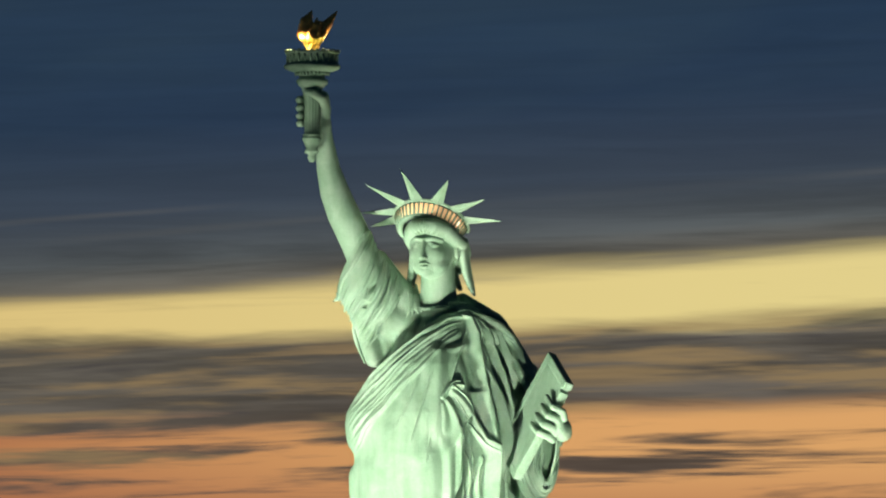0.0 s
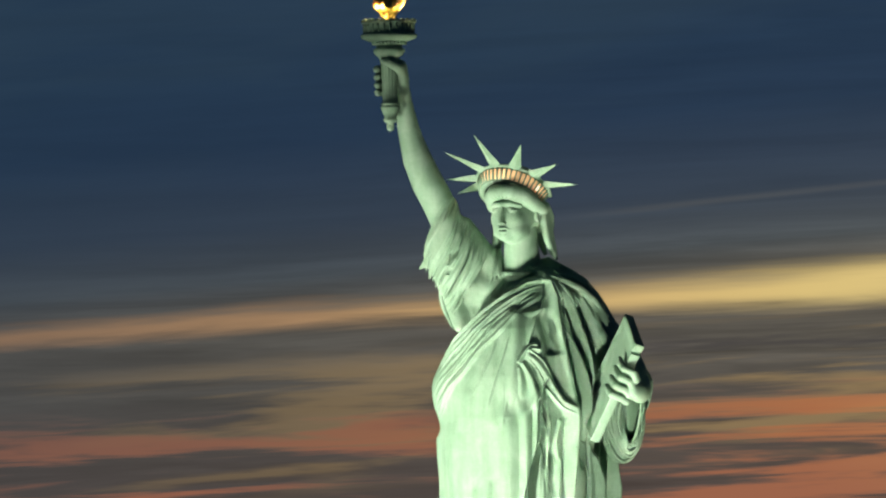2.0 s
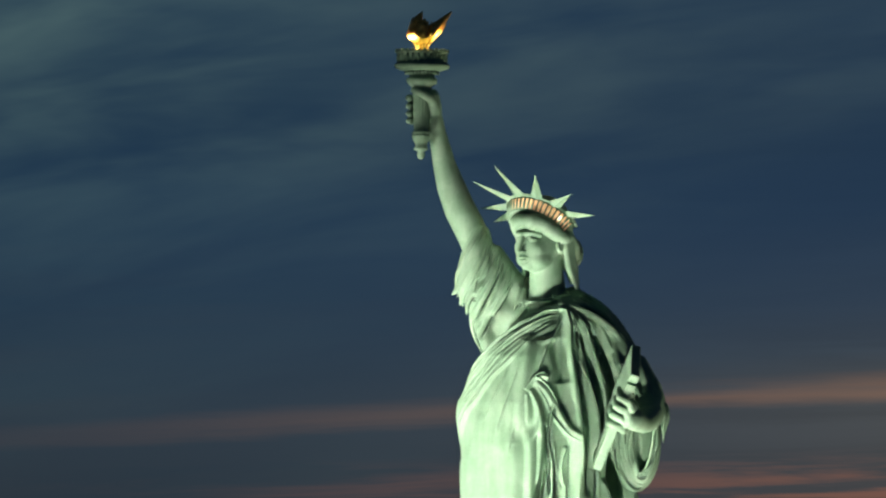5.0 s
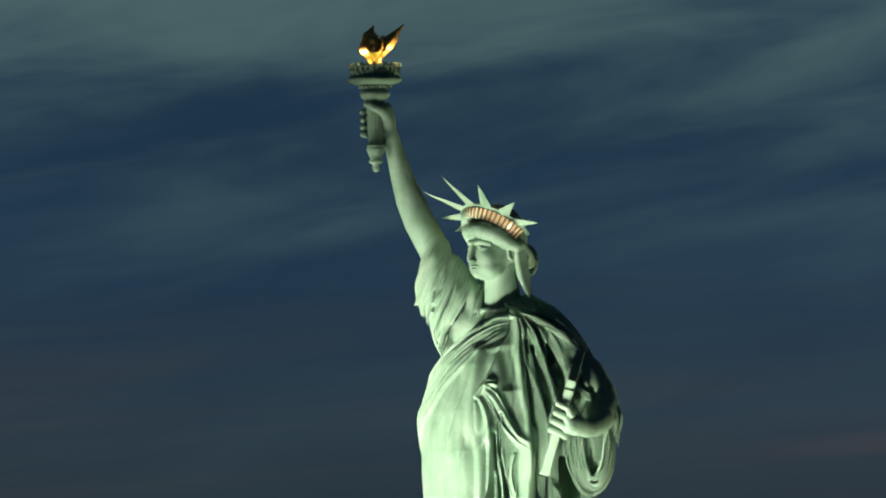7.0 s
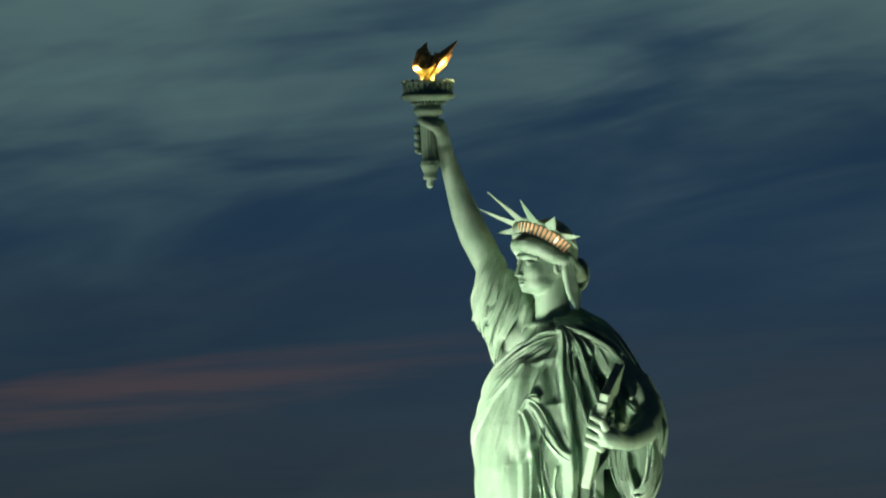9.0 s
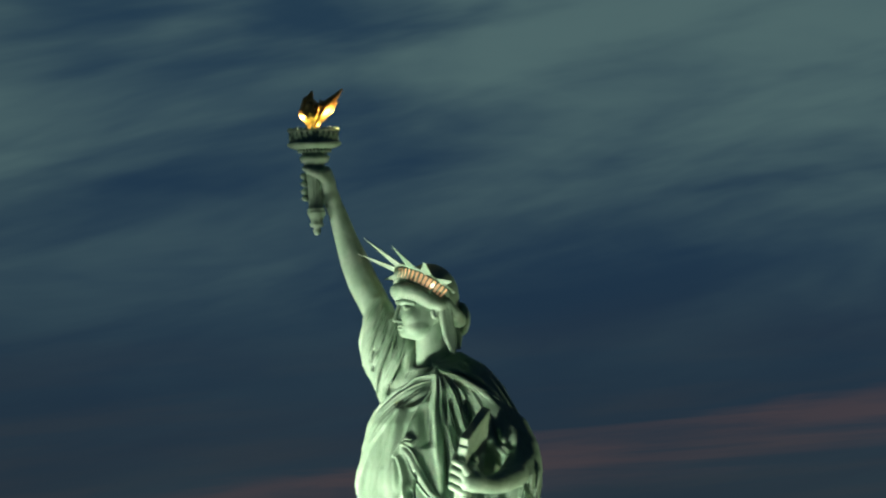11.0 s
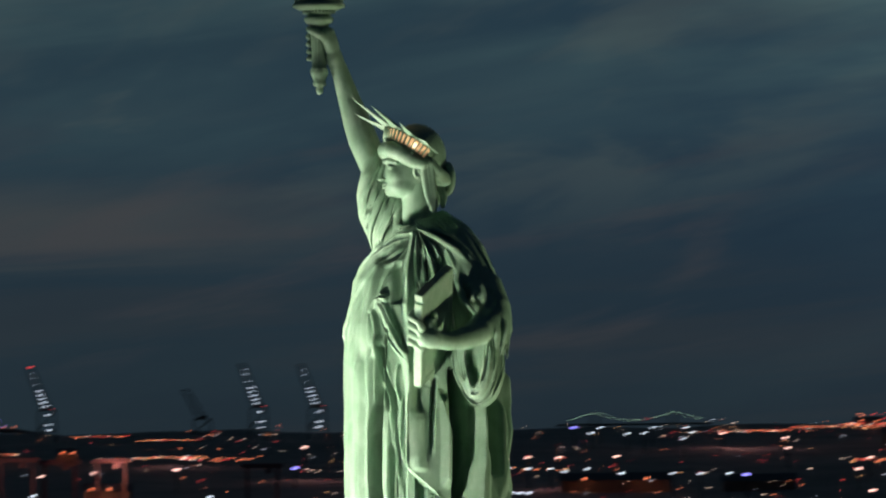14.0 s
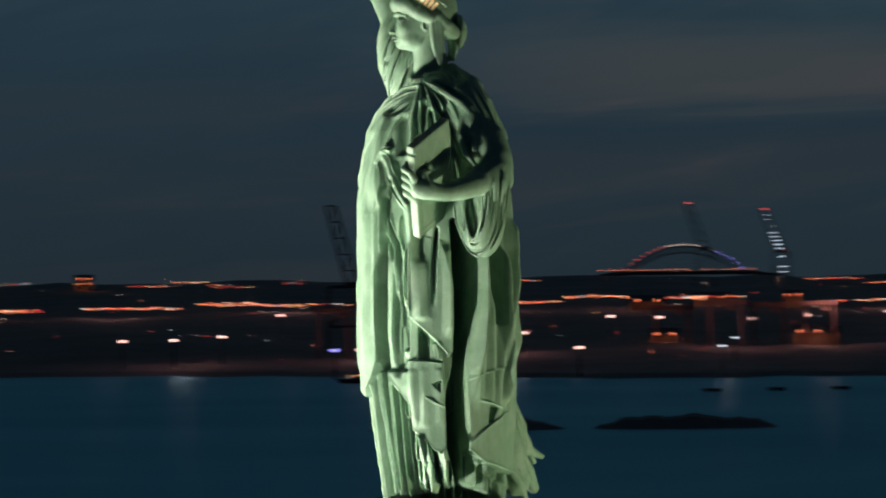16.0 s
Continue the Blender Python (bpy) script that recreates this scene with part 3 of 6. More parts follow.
robe.fold([(36, 23.1), (43, 22.3), (50, 21.1), (59, 20.1), (68, 19.4)], 0.08, 0.22, 0.9, (0.05, 0.2))
robe.settle()
# long folds that fall from the clasp
robe.fold([(61, 28.2), (60, 26.4), (63, 23.6), (66, 20.6), (68, 17.0), (67, 13.4)], 0.34, 0.46, 0.3, (0.03, 0.3))
robe.fold([(64, 28.1), (67, 25.8), (76, 23.0), (80, 20.4), (81, 17.8)], 0.20, 0.44, 0.6, (0.03, 0.3))
robe.fold([(67, 28.1), (75, 26.8), (82, 25.4), (88, 23.0), (92, 20.0)], 0.17, 0.44, 0.6, (0.03, 0.3))
robe.fold([(70, 28.1), (82, 26.9), (90, 25.6), (95, 23.2), (99, 20.4)], 0.15, 0.40, 0.7, (0.03, 0.3))
robe.fold([(74, 28.2), (90, 27.0), (100, 25.4), (106, 22.6)], 0.15, 0.38, 0.7, (0.03, 0.3))
robe.fold([(66, 28.3), (80, 27.9), (95, 27.1), (112, 26.2), (128, 24.8)], 0.28, 0.62, 0.5, (0.03, 0.3))
robe.fold([(66, 27.0), (70, 25.0), (72, 22.8), (73, 20.5)], 0.20, -0.42, 0.3)
robe.fold([(74, 26.6), (81, 24.6), (86, 22.0), (87, 19.5)], 0.22, -0.48, 0.3)
robe.fold([(86, 26.4), (94, 24.4), (98, 21.5)], 0.26, -0.5, 0.3)
robe.fold([(99, 25.4), (104, 22.8), (108, 20)], 0.35, -0.5, 0.3)
robe.settle()
# long runs of cloth below the knot
robe.fold([(44, 20.8), (46, 18.9), (49, 16.1)], 0.11, -0.34, 0.7)
robe.fold([(50, 22.0), (47, 20.4), (51, 17.9), (57, 15.8)], 0.10, -0.30, 0.7)
robe.fold([(42, 21.4), (41, 19.1), (40, 16.3)], 0.20, 0.26, 0.4)
robe.fold([(48, 19.8), (50, 17.4), (54, 14.2), (57, 11.4)], 0.20, 0.28, 0.5)
robe.fold([(59, 19.4), (56, 18.0), (60, 16.6)], 0.10, 0.18, 0.8)
robe.fold([(24, 20.3), (19, 14.9), (14, 9.3), (10, 7.4)], 0.75, 0.24, 0.2)
robe.fold([(33, 20.6), (34, 17.0), (34, 13.0), (35, 9.8)], 0.36, 0.34, 0.3)
robe.fold([(46, 18.5), (46, 14.9), (46, 11.1), (45, 9.0)], 0.24, 0.12, 0.4)
robe.fold([(61, 17.6), (58, 12.6), (60, 9.8)], 0.16, 0.26, 0.6)
robe.fold([(53, 14.4), (53, 11.0), (52, 8.4)], 0.24, -0.20, 0.2)
robe.settle()
robe.fan([(44, 17.5), (43, 13.0), (43, 9.5)], [(66, 17.0), (63, 13.0), (61, 8.5)], 5, 0.16, 0.12, 41, 1.0, 0.4)
robe.fan([(112, 19.0), (114, 13.0), (106, 5.0)], [(168, 19.0), (166, 12.0), (158, 4.0)], 8, 0.28, 0.26, 42, 1.5, 0.4)
robe.fan([(-8, 15.5), (-8, 11.5), (-6, 8.2)], [(30, 16.5), (28, 12.5), (26, 9.4)], 4, 0.34, 0.13, 43, 1.5, 0.2)
robe.settle()
robe.sheet([(44, 19.0), (64, 18.8), (63, 12.5), (61, 9.0), (31, 9.0), (32, 12.0), (34.5, 14.8), (39.5, 16.6)], -0.50, 0.28, 2.5)
robe.sheet([(44, 18.2), (46, 18.2), (41, 15.5), (39.5, 13.4), (39.5, 9.0), (30.5, 9.0), (31.5, 12.0), (34, 14.8), (39, 16.6)], -2.0, 0.24, 1.6)
robe.fold([(51, 18.0), (52.5, 16.6), (54.5, 14.6), (58, 12.5), (59.5, 10.2)], 0.20, -0.34, 0.4, (0.2, 0.05))
robe.settle()
# an overlapping panel with a slanting lower edge
robe.sheet([(66, 18.2), (64, 12.6), (83, 11.0), (92, 9.9), (96, 10.2), (96, 14.8), (89, 17.6)], 0.46, 0.09, 2.5, 0.04)
robe.fold([(85.2, 18.6), (83.6, 16.6), (82.8, 15.0), (82.5, 13.0)], 0.13, -0.42, 0.9, (0.1, 0.5))
robe.fold([(92, 17.4), (94, 14.6), (93, 11.0)], 0.30, 0.22, 0.3)
robe.fold([(73, 16.6), (73, 14.0), (74, 12.2)], 0.40, 0.12, 0.1)
robe.fold([(66, 17.8), (65, 15.0), (64.5, 12.7)], 0.12, 0.14, 0.6)
robe.settle()
robe.sheet([(71, 11.8), (78, 11.3), (77.5, 9.8), (70.5, 9.8)], -0.75, 0.24)
robe.fold([(83, 10.9), (85, 10.2), (85, 9.6)], 0.20, 0.16)
# the black bay between the front and the rear of the cloak
robe.sheet([(96, 19.0), (107, 19.0), (112, 15.9), (112.5, 13.0), (109, 10.6), (105, 9.5), (104, 5.8), (101, 1.6), (93, 1.2), (87, 3.9), (89, 7.0), (97, 9.3), (99, 11.0), (98, 14.8)], -3.0, 0.30)
robe.sheet([(99, 9.1), (105, 9.0), (102, 6.1), (97, 6.2)], 1.25, 0.14)
# lower piece with a rolled upper edge
robe.sheet([(60, 9.7), (88, 9.55), (89, 7.3), (88, 3.0), (60, 3.0), (62, 8.1)], 0.28, 0.09)
robe.fold([(60, 9.55), (67, 9.68), (80, 9.58), (88, 9.4)], 0.06, 0.04)
robe.fold([(66, 9.2), (65, 7.5), (64, 5.2)], 0.30, 0.05, 0.3)
robe.fold([(74, 9.3), (73, 7.3), (70, 5.0)], 0.30, 0.04, 0.3)
robe.fold([(85, 9.2), (86, 8.4), (84, 7.0), (82, 5.2)], 0.22, 0.05, 0.5)
robe.fold([(73, 7.3), (82, 6.8), (91, 6.4)], 0.07, 0.10, 0.9)
robe.settle()
robe.sheet([(80, 8.1), (86, 8.3), (85, 7.6)], -0.50, 0.14)
# the cloak's rear panel: flat sheets folded over one another
robe.sheet([(120, 18.0), (116, 13.0), (111, 10.6), (105, 8.3), (101, 3.6), (116, 2.2), (146, 1.4), (162, 1.0), (172, 4.9), (168, 11.0), (170, 18.0)], 0.34, 0.10, 3.0, 0.03)
robe.sheet([(125, 18.6), (134, 18.6), (135.5, 14.6), (136.5, 12.0), (133.5, 12.2), (129, 14.4)], -1.4, 0.28, 0.8)
robe.fold([(117, 20.0), (119, 17.0), (119, 13.6), (114, 10.2), (108, 8.6)], 0.26, 0.26, 0.4)
robe.fold([(138, 17.6), (139, 13.2), (144, 9.4), (142, 6.4)], 0.30, 0.34, 0.4)
robe.fold([(158, 26.0), (158, 18.0), (163, 9.0)], 0.4, 0.3)
robe.fold([(152, 17.0), (153, 11.5), (156, 8.0)], 0.25, -0.3, 0.3)
robe.settle()
robe.sheet([(105, 8.3), (119, 8.7), (140, 9.15), (147, 6.2), (134, 5.8), (117, 5.0), (102, 3.9)], -0.10, 0.08)
robe.fold([(105, 8.35), (119, 8.75), (140, 9.2)], 0.06, 0.05, 0.9)
robe.sheet([(102, 3.9), (118, 5.0), (135, 5.8), (150, 6.4), (152, 1.0), (102, 1.0)], -0.04, 0.08)
robe.fold([(102, 3.9), (118, 5.0), (135, 5.8), (147, 6.2)], 0.06, 0.05, 0.9)
robe.sheet([(125, 6.7), (131, 6.4), (126.5, 5.5), (123, 5.5)], -0.55, 0.16)
robe.fold([(115, 7.0), (127, 6.7), (140, 6.3)], 0.06, 0.10, 0.9)
robe.fold([(100, 19.5), (102, 17.5), (101, 15.5)], 0.14, 0.22)
robe.fold([(-30, 19.5), (-26, 14.0), (-30, 8.5)], 0.7, 0.14, 0.1)
robe.fold([(-62, 19.0), (-58, 14.0), (-60, 8.0)], 0.6, 0.22, 0.1)
robe.fold([(2, 18.0), (0, 12.0), (-4, 8.5)], 0.4, 0.09, 0.1)
# pleats at the back and on the right, where the cloak hangs in long runs
for a in list(np.arange(165, 300, 11)):
    q = (a + rng.uniform(-4, 4) + 180) % 360 - 180
    if -85 > q or q > 150:
        robe.fold([(q, 26.5 + rng.uniform(-2, 1)), (q + rng.uniform(-5, 5), 17), (q + rng.uniform(-6, 6), 6.5)], rng.uniform(0.2, 0.45), rng.uniform(0.2, 0.42))
robe.settle()

# the cloak's uneven hem over the pleated gown
hem = [(-180, 6.0), (-120, 6.2), (-90, 7.0), (-60, 8.0), (-30, 8.0), (-4, 7.5), (11, 7.2), (24, 8.6), (31, 9.8), (41, 9.9), (42, 8.6), (53, 7.5), (60, 6.7), (61, 5.0), (70, 4.4), (77, 3.6), (82, 3.5),
       (88, 4.1), (90.5, 7.0), (97, 8.0), (98, 6.0), (102, 6.0), (103, 3.7), (116, 2.8), (144, 2.1), (157, 1.9), (161, 5.0), (170, 6.0), (180, 6.0)]
h_hem = np.interp(robe.th, [p[0] for p in hem], [p[1] for p in hem])[None, :]
under = np.clip((h_hem - robe.Hh) / 0.08 + 0.5, 0, 1)
inner = robe.r.copy()
inner -= np.interp(robe.th, [14, 24, 46, 55, 62, 92, 100], [0.95, 0.55, 0.60, 0.75, 0.5, 0.5, 0.82])[None, :]
lean = np.interp(robe.h, [0, 4, 12], [0.0, 0.12, 0.0])[:, None]
pleat = np.zeros_like(robe.r)
a = -180.0
while a < 180:
    gap = rng.choice([2.8, 3.6, 5.0, 7.0, 9.5]) * rng.uniform(0.85, 1.15)
    hi, sway = rng.uniform(0.40, 1.0), rng.uniform(-3, 3)
    u = np.abs(((robe.T - a - sway * (robe.Hh - 6) * 0.25 + 180) % 360) - 180) / (gap * 0.56)
    pleat = np.maximum(pleat, hi * np.clip(1 - u ** 1.6, 0, 1))
    a += gap
inner += 1.05 * pleat - 0.45 + lean
robe.r = robe.r * (1 - under) + inner * under + 0.07 * np.exp(-((robe.Hh - h_hem - 0.08) / 0.09) ** 2)
# tongues of the gown that hang out below it, and the dark bay beside them
cloak = robe.r.copy()
robe.sheet([(65, 4.9), (72, 4.6), (76, 1.7), (72, 0.6), (70, 1.5)], 0.60, 0.14)
robe.sheet([(77, 4.2), (87, 4.5), (91, 1.2), (85, 1.0)], 0.70, 0.14)
robe.fold([(81, 4.0), (85, 2.6), (88, 1.3)], 0.12, 0.14)
robe.settle()
robe.sheet([(53, 5.9), (60, 5.6), (57, 0.0), (48, 0.0)], -0.55, 0.3)
robe.r = cloak + (robe.r - cloak) * under
robe.sheet([(20, 0.4), (37, 0.9), (46, 0.5), (56, 0.7), (60, 1.6), (66, 1.0), (75, 0.7), (79, 1.8), (84, 1.1), (92, 1.2), (96, 2.2), (104, 1.5), (112, 1.0), (124, 0.7), (135, 0.4), (135, -1), (20, -1)], -1.7, 0.12)

# crumpled unevenness of beaten copper sheet, and its faint seams
crease = sum(np.sin(robe.T * f1 + robe.Hh * f2 + ph) * am for f1, f2, ph, am in ((0.21, 0.9, 0.3, 0.022), (0.37, -1.3, 1.1, 0.015), (0.62, 0.6, 2.0, 0.010), (0.11, 2.1, 4.0, 0.014)))
robe.r += crease * np.clip((robe.Hh - 1) / 3, 0, 1)

body = Field((-6.8, -6.8, 0.0), (9.6, 8.6, 34.6), 0.052)
for kz, hz in enumerate(body.axes[2]):
    if hz > robe.TOP - 0.1:
        break
    mx, my = np.interp(hz, LEVEL, MID_X), np.interp(hz, LEVEL, MID_Y)
    X, Y = body.axes[0][:, None] - mx, body.axes[1][None, :] - my
    ang = np.degrees(np.arctan2(X, -Y + 0 * X))
    f = hz / robe.DH
    i = min(int(f), len(robe.h) - 2)
    row = robe.r[i] * (1 - f + i) + robe.r[i + 1] * (f - i)
    reach = np.interp(ang, robe.th, row, period=360)
    body.d[:, :, kz] = (np.hypot(X, Y) - reach) * 0.78

# neck and shoulders
body.limb([(0.7, -0.2, 27.8, 1.25), (0.76, -0.5, 29.4, 1.08), (0.76, -0.6, 31.6, 1.02)], 0.2)
body.limb([(1.5, 0.6, 27.9, 1.25), (3.3, 1.2, 27.1, 1.40), (4.6, 1.9, 25.0, 1.32), (5.9, 2.8, 22.6, 1.15)], 0.6)
body.blob((1.4, 1.5, 27.7), (2.1, 1.5, 1.15), 0.4)
# cloak thrown over the left shoulder: a heavy rolled edge
body.limb([(2.67, -1.25, 28.2, 0.22), (3.7, -0.95, 28.0, 0.24), (4.7, -0.2, 27.5, 0.22), (5.15, 0.8, 26.8, 0.20), (5.35, 1.6, 25.9, 0.14), (5.7, 2.1, 24.8, 0.08)], 0.15)
body.limb([(2.7, -1.1, 28.25, 0.16), (3.9, -0.4, 28.3, 0.18), (4.7, 0.6, 27.7, 0.18), (5.1, 1.7, 26.6, 0.14)], 0.08)
body.limb([(1.9, 0.8, 29.1, 0.42), (3.0, 1.7, 28.2, 0.45), (3.6, 2.7, 26.9, 0.45), (3.4, 3.8, 24.5, 0.5)], 0.4)
body.blob((2.8, -1.35, 28.2), (0.34, 0.30, 0.30), 0.10)
body.limb([(5.3, 3.0, 24.4, 0.85), (6.0, 3.2, 23.0, 0.95), (6.4, 3.2, 21.6, 0.95)], 0.3)
# folds over the upper left arm
body.weave([(3.0, -1.0, 28.3), (4.5, 0.1, 27.2), (5.5, 1.4, 25.2), (6.2, 1.9, 23.2)], [(2.0, 1.9, 28.8), (3.6, 2.7, 27.2), (4.9, 3.6, 24.7), (5.9, 3.9, 22.6)], 9, 0.15, 0.10, 3, (0.4, 0.1, 0.4), 0.10)
# crumpled cloth in the crook of the elbow: a few heavy folds
for run in ([(5.2, 1.0, 25.6, 0.20), (5.8, 0.7, 24.5, 0.26), (6.3, 1.0, 23.3, 0.22), (6.9, 1.5, 22.6, 0.12)],
            [(5.2, 1.9, 25.5, 0.20), (6.0, 1.7, 24.4, 0.24), (6.5, 1.5, 23.6, 0.18)],
            [(5.4, 2.6, 25.0, 0.22), (6.2, 2.5, 24.0, 0.30), (6.8, 2.3, 23.2, 0.26), (7.3, 1.9, 22.6, 0.14)]):
    body.limb(run, 0.20)
body.blob((6.15, 3.10, 22.3), (0.80, 0.85, 1.45), 0.35, (0, 18, 0))
# the hanging left sleeve: a deep bag of cloth below the forearm, open towards the wrist
body.blob((6.35, 2.0, 19.3), (0.70, 1.60, 2.85), 0.35, (0, 4, -25))
body.limb([(6.5, 2.9, 22.2, 1.05), (7.2, 2.0, 21.7, 1.0), (7.8, 1.2, 21.3, 0.85)], 0.25)
body.blob((7.35, 1.0, 19.2), (0.85, 0.62, 1.55), 0.12, (0, 0, -20), carve=True)
OUTER = [(5.75, 0.25, 21.0), (5.7, 0.35, 18.9), (6.0, 0.95, 17.1), (6.4, 1.7, 16.5), (6.8, 2.5, 17.0), (7.0, 3.2, 18.6), (6.95, 3.5, 20.6), (6.8, 3.5, 22.0)]
INNER = [(7.4, 0.55, 20.8), (7.1, 0.75, 19.3), (7.15, 0.95, 18.2), (7.3, 1.20, 17.7), (7.55, 1.55, 18.1), (7.75, 1.75, 19.2), (7.85, 1.75, 20.4), (7.7, 1.8, 21.8)]
body.weave(OUTER, INNER, 9, 0.17, 0.08, 11, (0.12, 0, -0.1), 0.05)
body.weave(OUTER, INNER, 8, 0.09, 0.05, 12, (0.22, 0, -0.1), 0.05, True)
# the wide cuff round the elbow, with folds drawn across it
body.weave([(7.3, 1.2, 22.4), (7.9, 1.6, 21.7), (8.0, 1.8, 20.6)], [(6.3, 3.7, 22.9), (6.9, 3.9, 21.6), (7.0, 3.6, 19.6)], 7, 0.17, 0.12, 14, (0.35, 0.15, 0.05), 0.10)
# the right sleeve: a wide cape of cloth thrown round the raised arm
body.limb([(-0.9, 0.0, 27.6, 1.30), (-2.5, -0.8, 28.0, 1.30), (-3.5, -1.6, 29.4, 1.30), (-3.85, -1.9, 30.4, 1.28), (-3.95, -2.0, 31.6, 1.16), (-4.1, -2.1, 32.6, 1.10), (-4.45, -2.4, 34.2, 1.06)], 0.3)
body.limb([(-3.3, -1.2, 25.4, 0.55), (-3.65, -1.45, 27.0, 0.66), (-4.2, -1.8, 28.4, 0.60), (-4.8, -2.1, 29.4, 0.50), (-4.7, -2.2, 31.0, 0.55)], 0.35)
body.limb([(-2.6, 0.2, 24.6, 0.9), (-3.0, -0.4, 26.4, 1.0), (-3.1, -0.8, 28.0, 0.95)], 0.4)
body.limb([(-2.9, -1.4, 31.6, 0.58), (-2.1, -0.95, 29.9, 0.90), (-1.2, -0.55, 28.8, 0.95)], 0.3)
# folds that sweep from the crest of the shoulder round the arm and down to the points
CREST = [(-3.1, -2.3, 33.4), (-3.35, -3.0, 32.4), (-3.95, -3.2, 31.2), (-4.6, -3.1, 30.2), (-5.15, -2.6, 29.2)]
MIDDLE = [(-2.55, -1.75, 31.9), (-2.5, -2.45, 30.4), (-3.0, -2.85, 29.1), (-3.7, -2.75, 28.2), (-4.25, -2.35, 27.5)]
LOWER = [(-1.3, -1.2, 30.2), (-1.3, -1.75, 29.0), (-1.75, -2.15, 28.0), (-2.5, -2.2, 26.9), (-3.5, -1.9, 25.8)]
body.weave(CREST, MIDDLE, 10, 0.13, 0.05, 22, (0, -0.18, 0.0), 0.07)
body.weave(MIDDLE, LOWER, 9, 0.14, 0.06, 24, (0, -0.16, 0.0), 0.08)
body.weave([(-1.2, -0.7, 30.2), (-0.8, -1.4, 29.4), (-0.7, -1.75, 28.5), (-0.9, -1.9, 27.9)], [(-0.6, -0.5, 30.0), (-0.25, -1.1, 29.2), (0.1, -1.5, 28.6), (0.5, -1.6, 28.3)], 4, 0.13, 0.08, 26, (0, -0.1, 0), 0.05)
body.weave([(-4.5, -2.6, 31.6), (-5.1, -2.5, 30.4), (-5.3, -2.2, 29.0)], [(-4.7, -1.2, 31.8), (-5.0, -1.2, 30.2), (-4.6, -1.0, 28.4)], 4, 0.10, 0.10, 27, (-0.25, 0.0, 0.0))
body.weave([(-4.2, -2.4, 28.0), (-4.25, -2.2, 26.8), (-3.9, -1.7, 25.2)], [(-4.3, -1.0, 28.0), (-4.1, -0.6, 26.6), (-3.7, -0.4, 25.0)], 4, 0.16, 0.10, 28, (-0.15, 0.0, 0.0))
# the far side of the sleeve, standing away behind the arm
body.weave([(-5.35, -1.0, 32.5), (-5.75, -1.1, 31.4), (-5.95, -1.2, 30.3), (-5.75, -1.5, 29.2)], [(-4.7, 0.0, 32.2), (-5.0, 0.1, 31.0), (-5.1, 0.1, 30.0), (-4.6, 0.0, 28.8)], 7, 0.17, 0.14, 33, (-0.25, 0.0, 0.0), 0.05)
# the small twisted eye in the cloth
body.limb([(-2.62, -2.55, 30.1, 0.05), (-2.82, -2.95, 29.75, 0.20), (-3.05, -3.0, 29.4, 0.06)], 0.05, True)
body.limb([(-2.50, -2.6, 30.0, 0.07), (-2.62, -2.95, 29.5, 0.12), (-2.95, -3.05, 29.05, 0.12), (-3.3, -3.05, 29.1, 0.06)], 0.05)
body.limb([(-2.9, -2.95, 28.9, 0.05), (-3.2, -2.95, 28.65, 0.15), (-3.5, -2.85, 28.7, 0.05)], 0.05, True)
# its slanting opening, high on the inside of the arm
cut, x, y, z = body.box((-6.8, -4.6, 29.6), (-2.4, 1.0, 34.6))
body.d[cut] = np.maximum(body.d[cut], (z - 31.3 - 1.55 * (x + 4.55) + 0.10 * np.sin(y * 3 + x * 2)) * 0.55)
body.limb([(-4.6, -2.6, 29.6, 0.32), (-5.2, -2.6, 29.15, 0.16), (-5.5, -2.6, 28.95, 0.04)], 0.15)
# hollow under the arm and at the breast, behind the sash
body.blob((-5.6, -2.4, 28.3), (0.8, 1.2, 0.45), 0.08, (0, 12, 0), carve=True)
body.blob((-1.7, -2.75, 27.0), (1.0, 0.75, 0.60), 0.15, (0, 25, 0), carve=True)
body.limb([(-2.2, -2.55, 26.6, 0.32), (-1.3, -2.8, 27.2, 0.45), (0.0, -2.7, 27.9, 0.35)], 0.15, True)
# the neckline: a round opening with a raised border
for i in range(14):
    q0, q1 = (radians(-100 + 200 * j / 14) for j in (i, i + 1))
    p0, p1 = ((0.75 + 1.50 * math.sin(q), -0.25 - 1.50 * math.cos(q), 28.75 - 0.25 * math.cos(q), 0.12) for q in (q0, q1))
    body.limb([p0, p1], 0.10)
# the train over the trailing heel
body.limb([(0.8, 3.9, 7.0, 0.8), (0.2, 4.6, 4.2, 0.95), (-0.4, 5.2, 1.2, 0.9)], 0.4)
body.limb([(0.0, 4.9, 3.4, 0.7), (-1.2, 6.0, 2.0, 0.6), (-2.3, 6.7, 0.8, 0.4)], 0.4)
for top, tip in (((0.9, 4.5, 7.4), (0.2, 5.2, 3.6)), ((0.7, 4.9, 6.4), (-0.5, 6.0, 3.5)), ((0.4, 5.1, 5.2), (-1.2, 6.6, 2.6)), ((0.5, 4.9, 4.0), (-1.0, 6.3, 1.5)), ((0.3, 5.0, 3.6), (-2.1, 7.3, 2.9)), ((0.5, 4.9, 2.6), (-1.6, 6.7, 0.6)), ((0.8, 4.6, 2.2), (-0.4, 5.9, 0.1))):
    top, tip = np.array(top), np.array(tip)
    mid = (top + tip) / 2 + (0.12, 0.10, 0.12)
    body.limb([(*top, 0.34), (*mid, 0.32), (*tip, 0.17)], 0.14)
    body.limb([(*(top + (0.25, 0.15, -0.42)), 0.07), (*(mid + (0.24, 0.16, -0.40)), 0.11), (*(tip + (0.10, 0.10, -0.35)), 0.10)], 0.03, True)
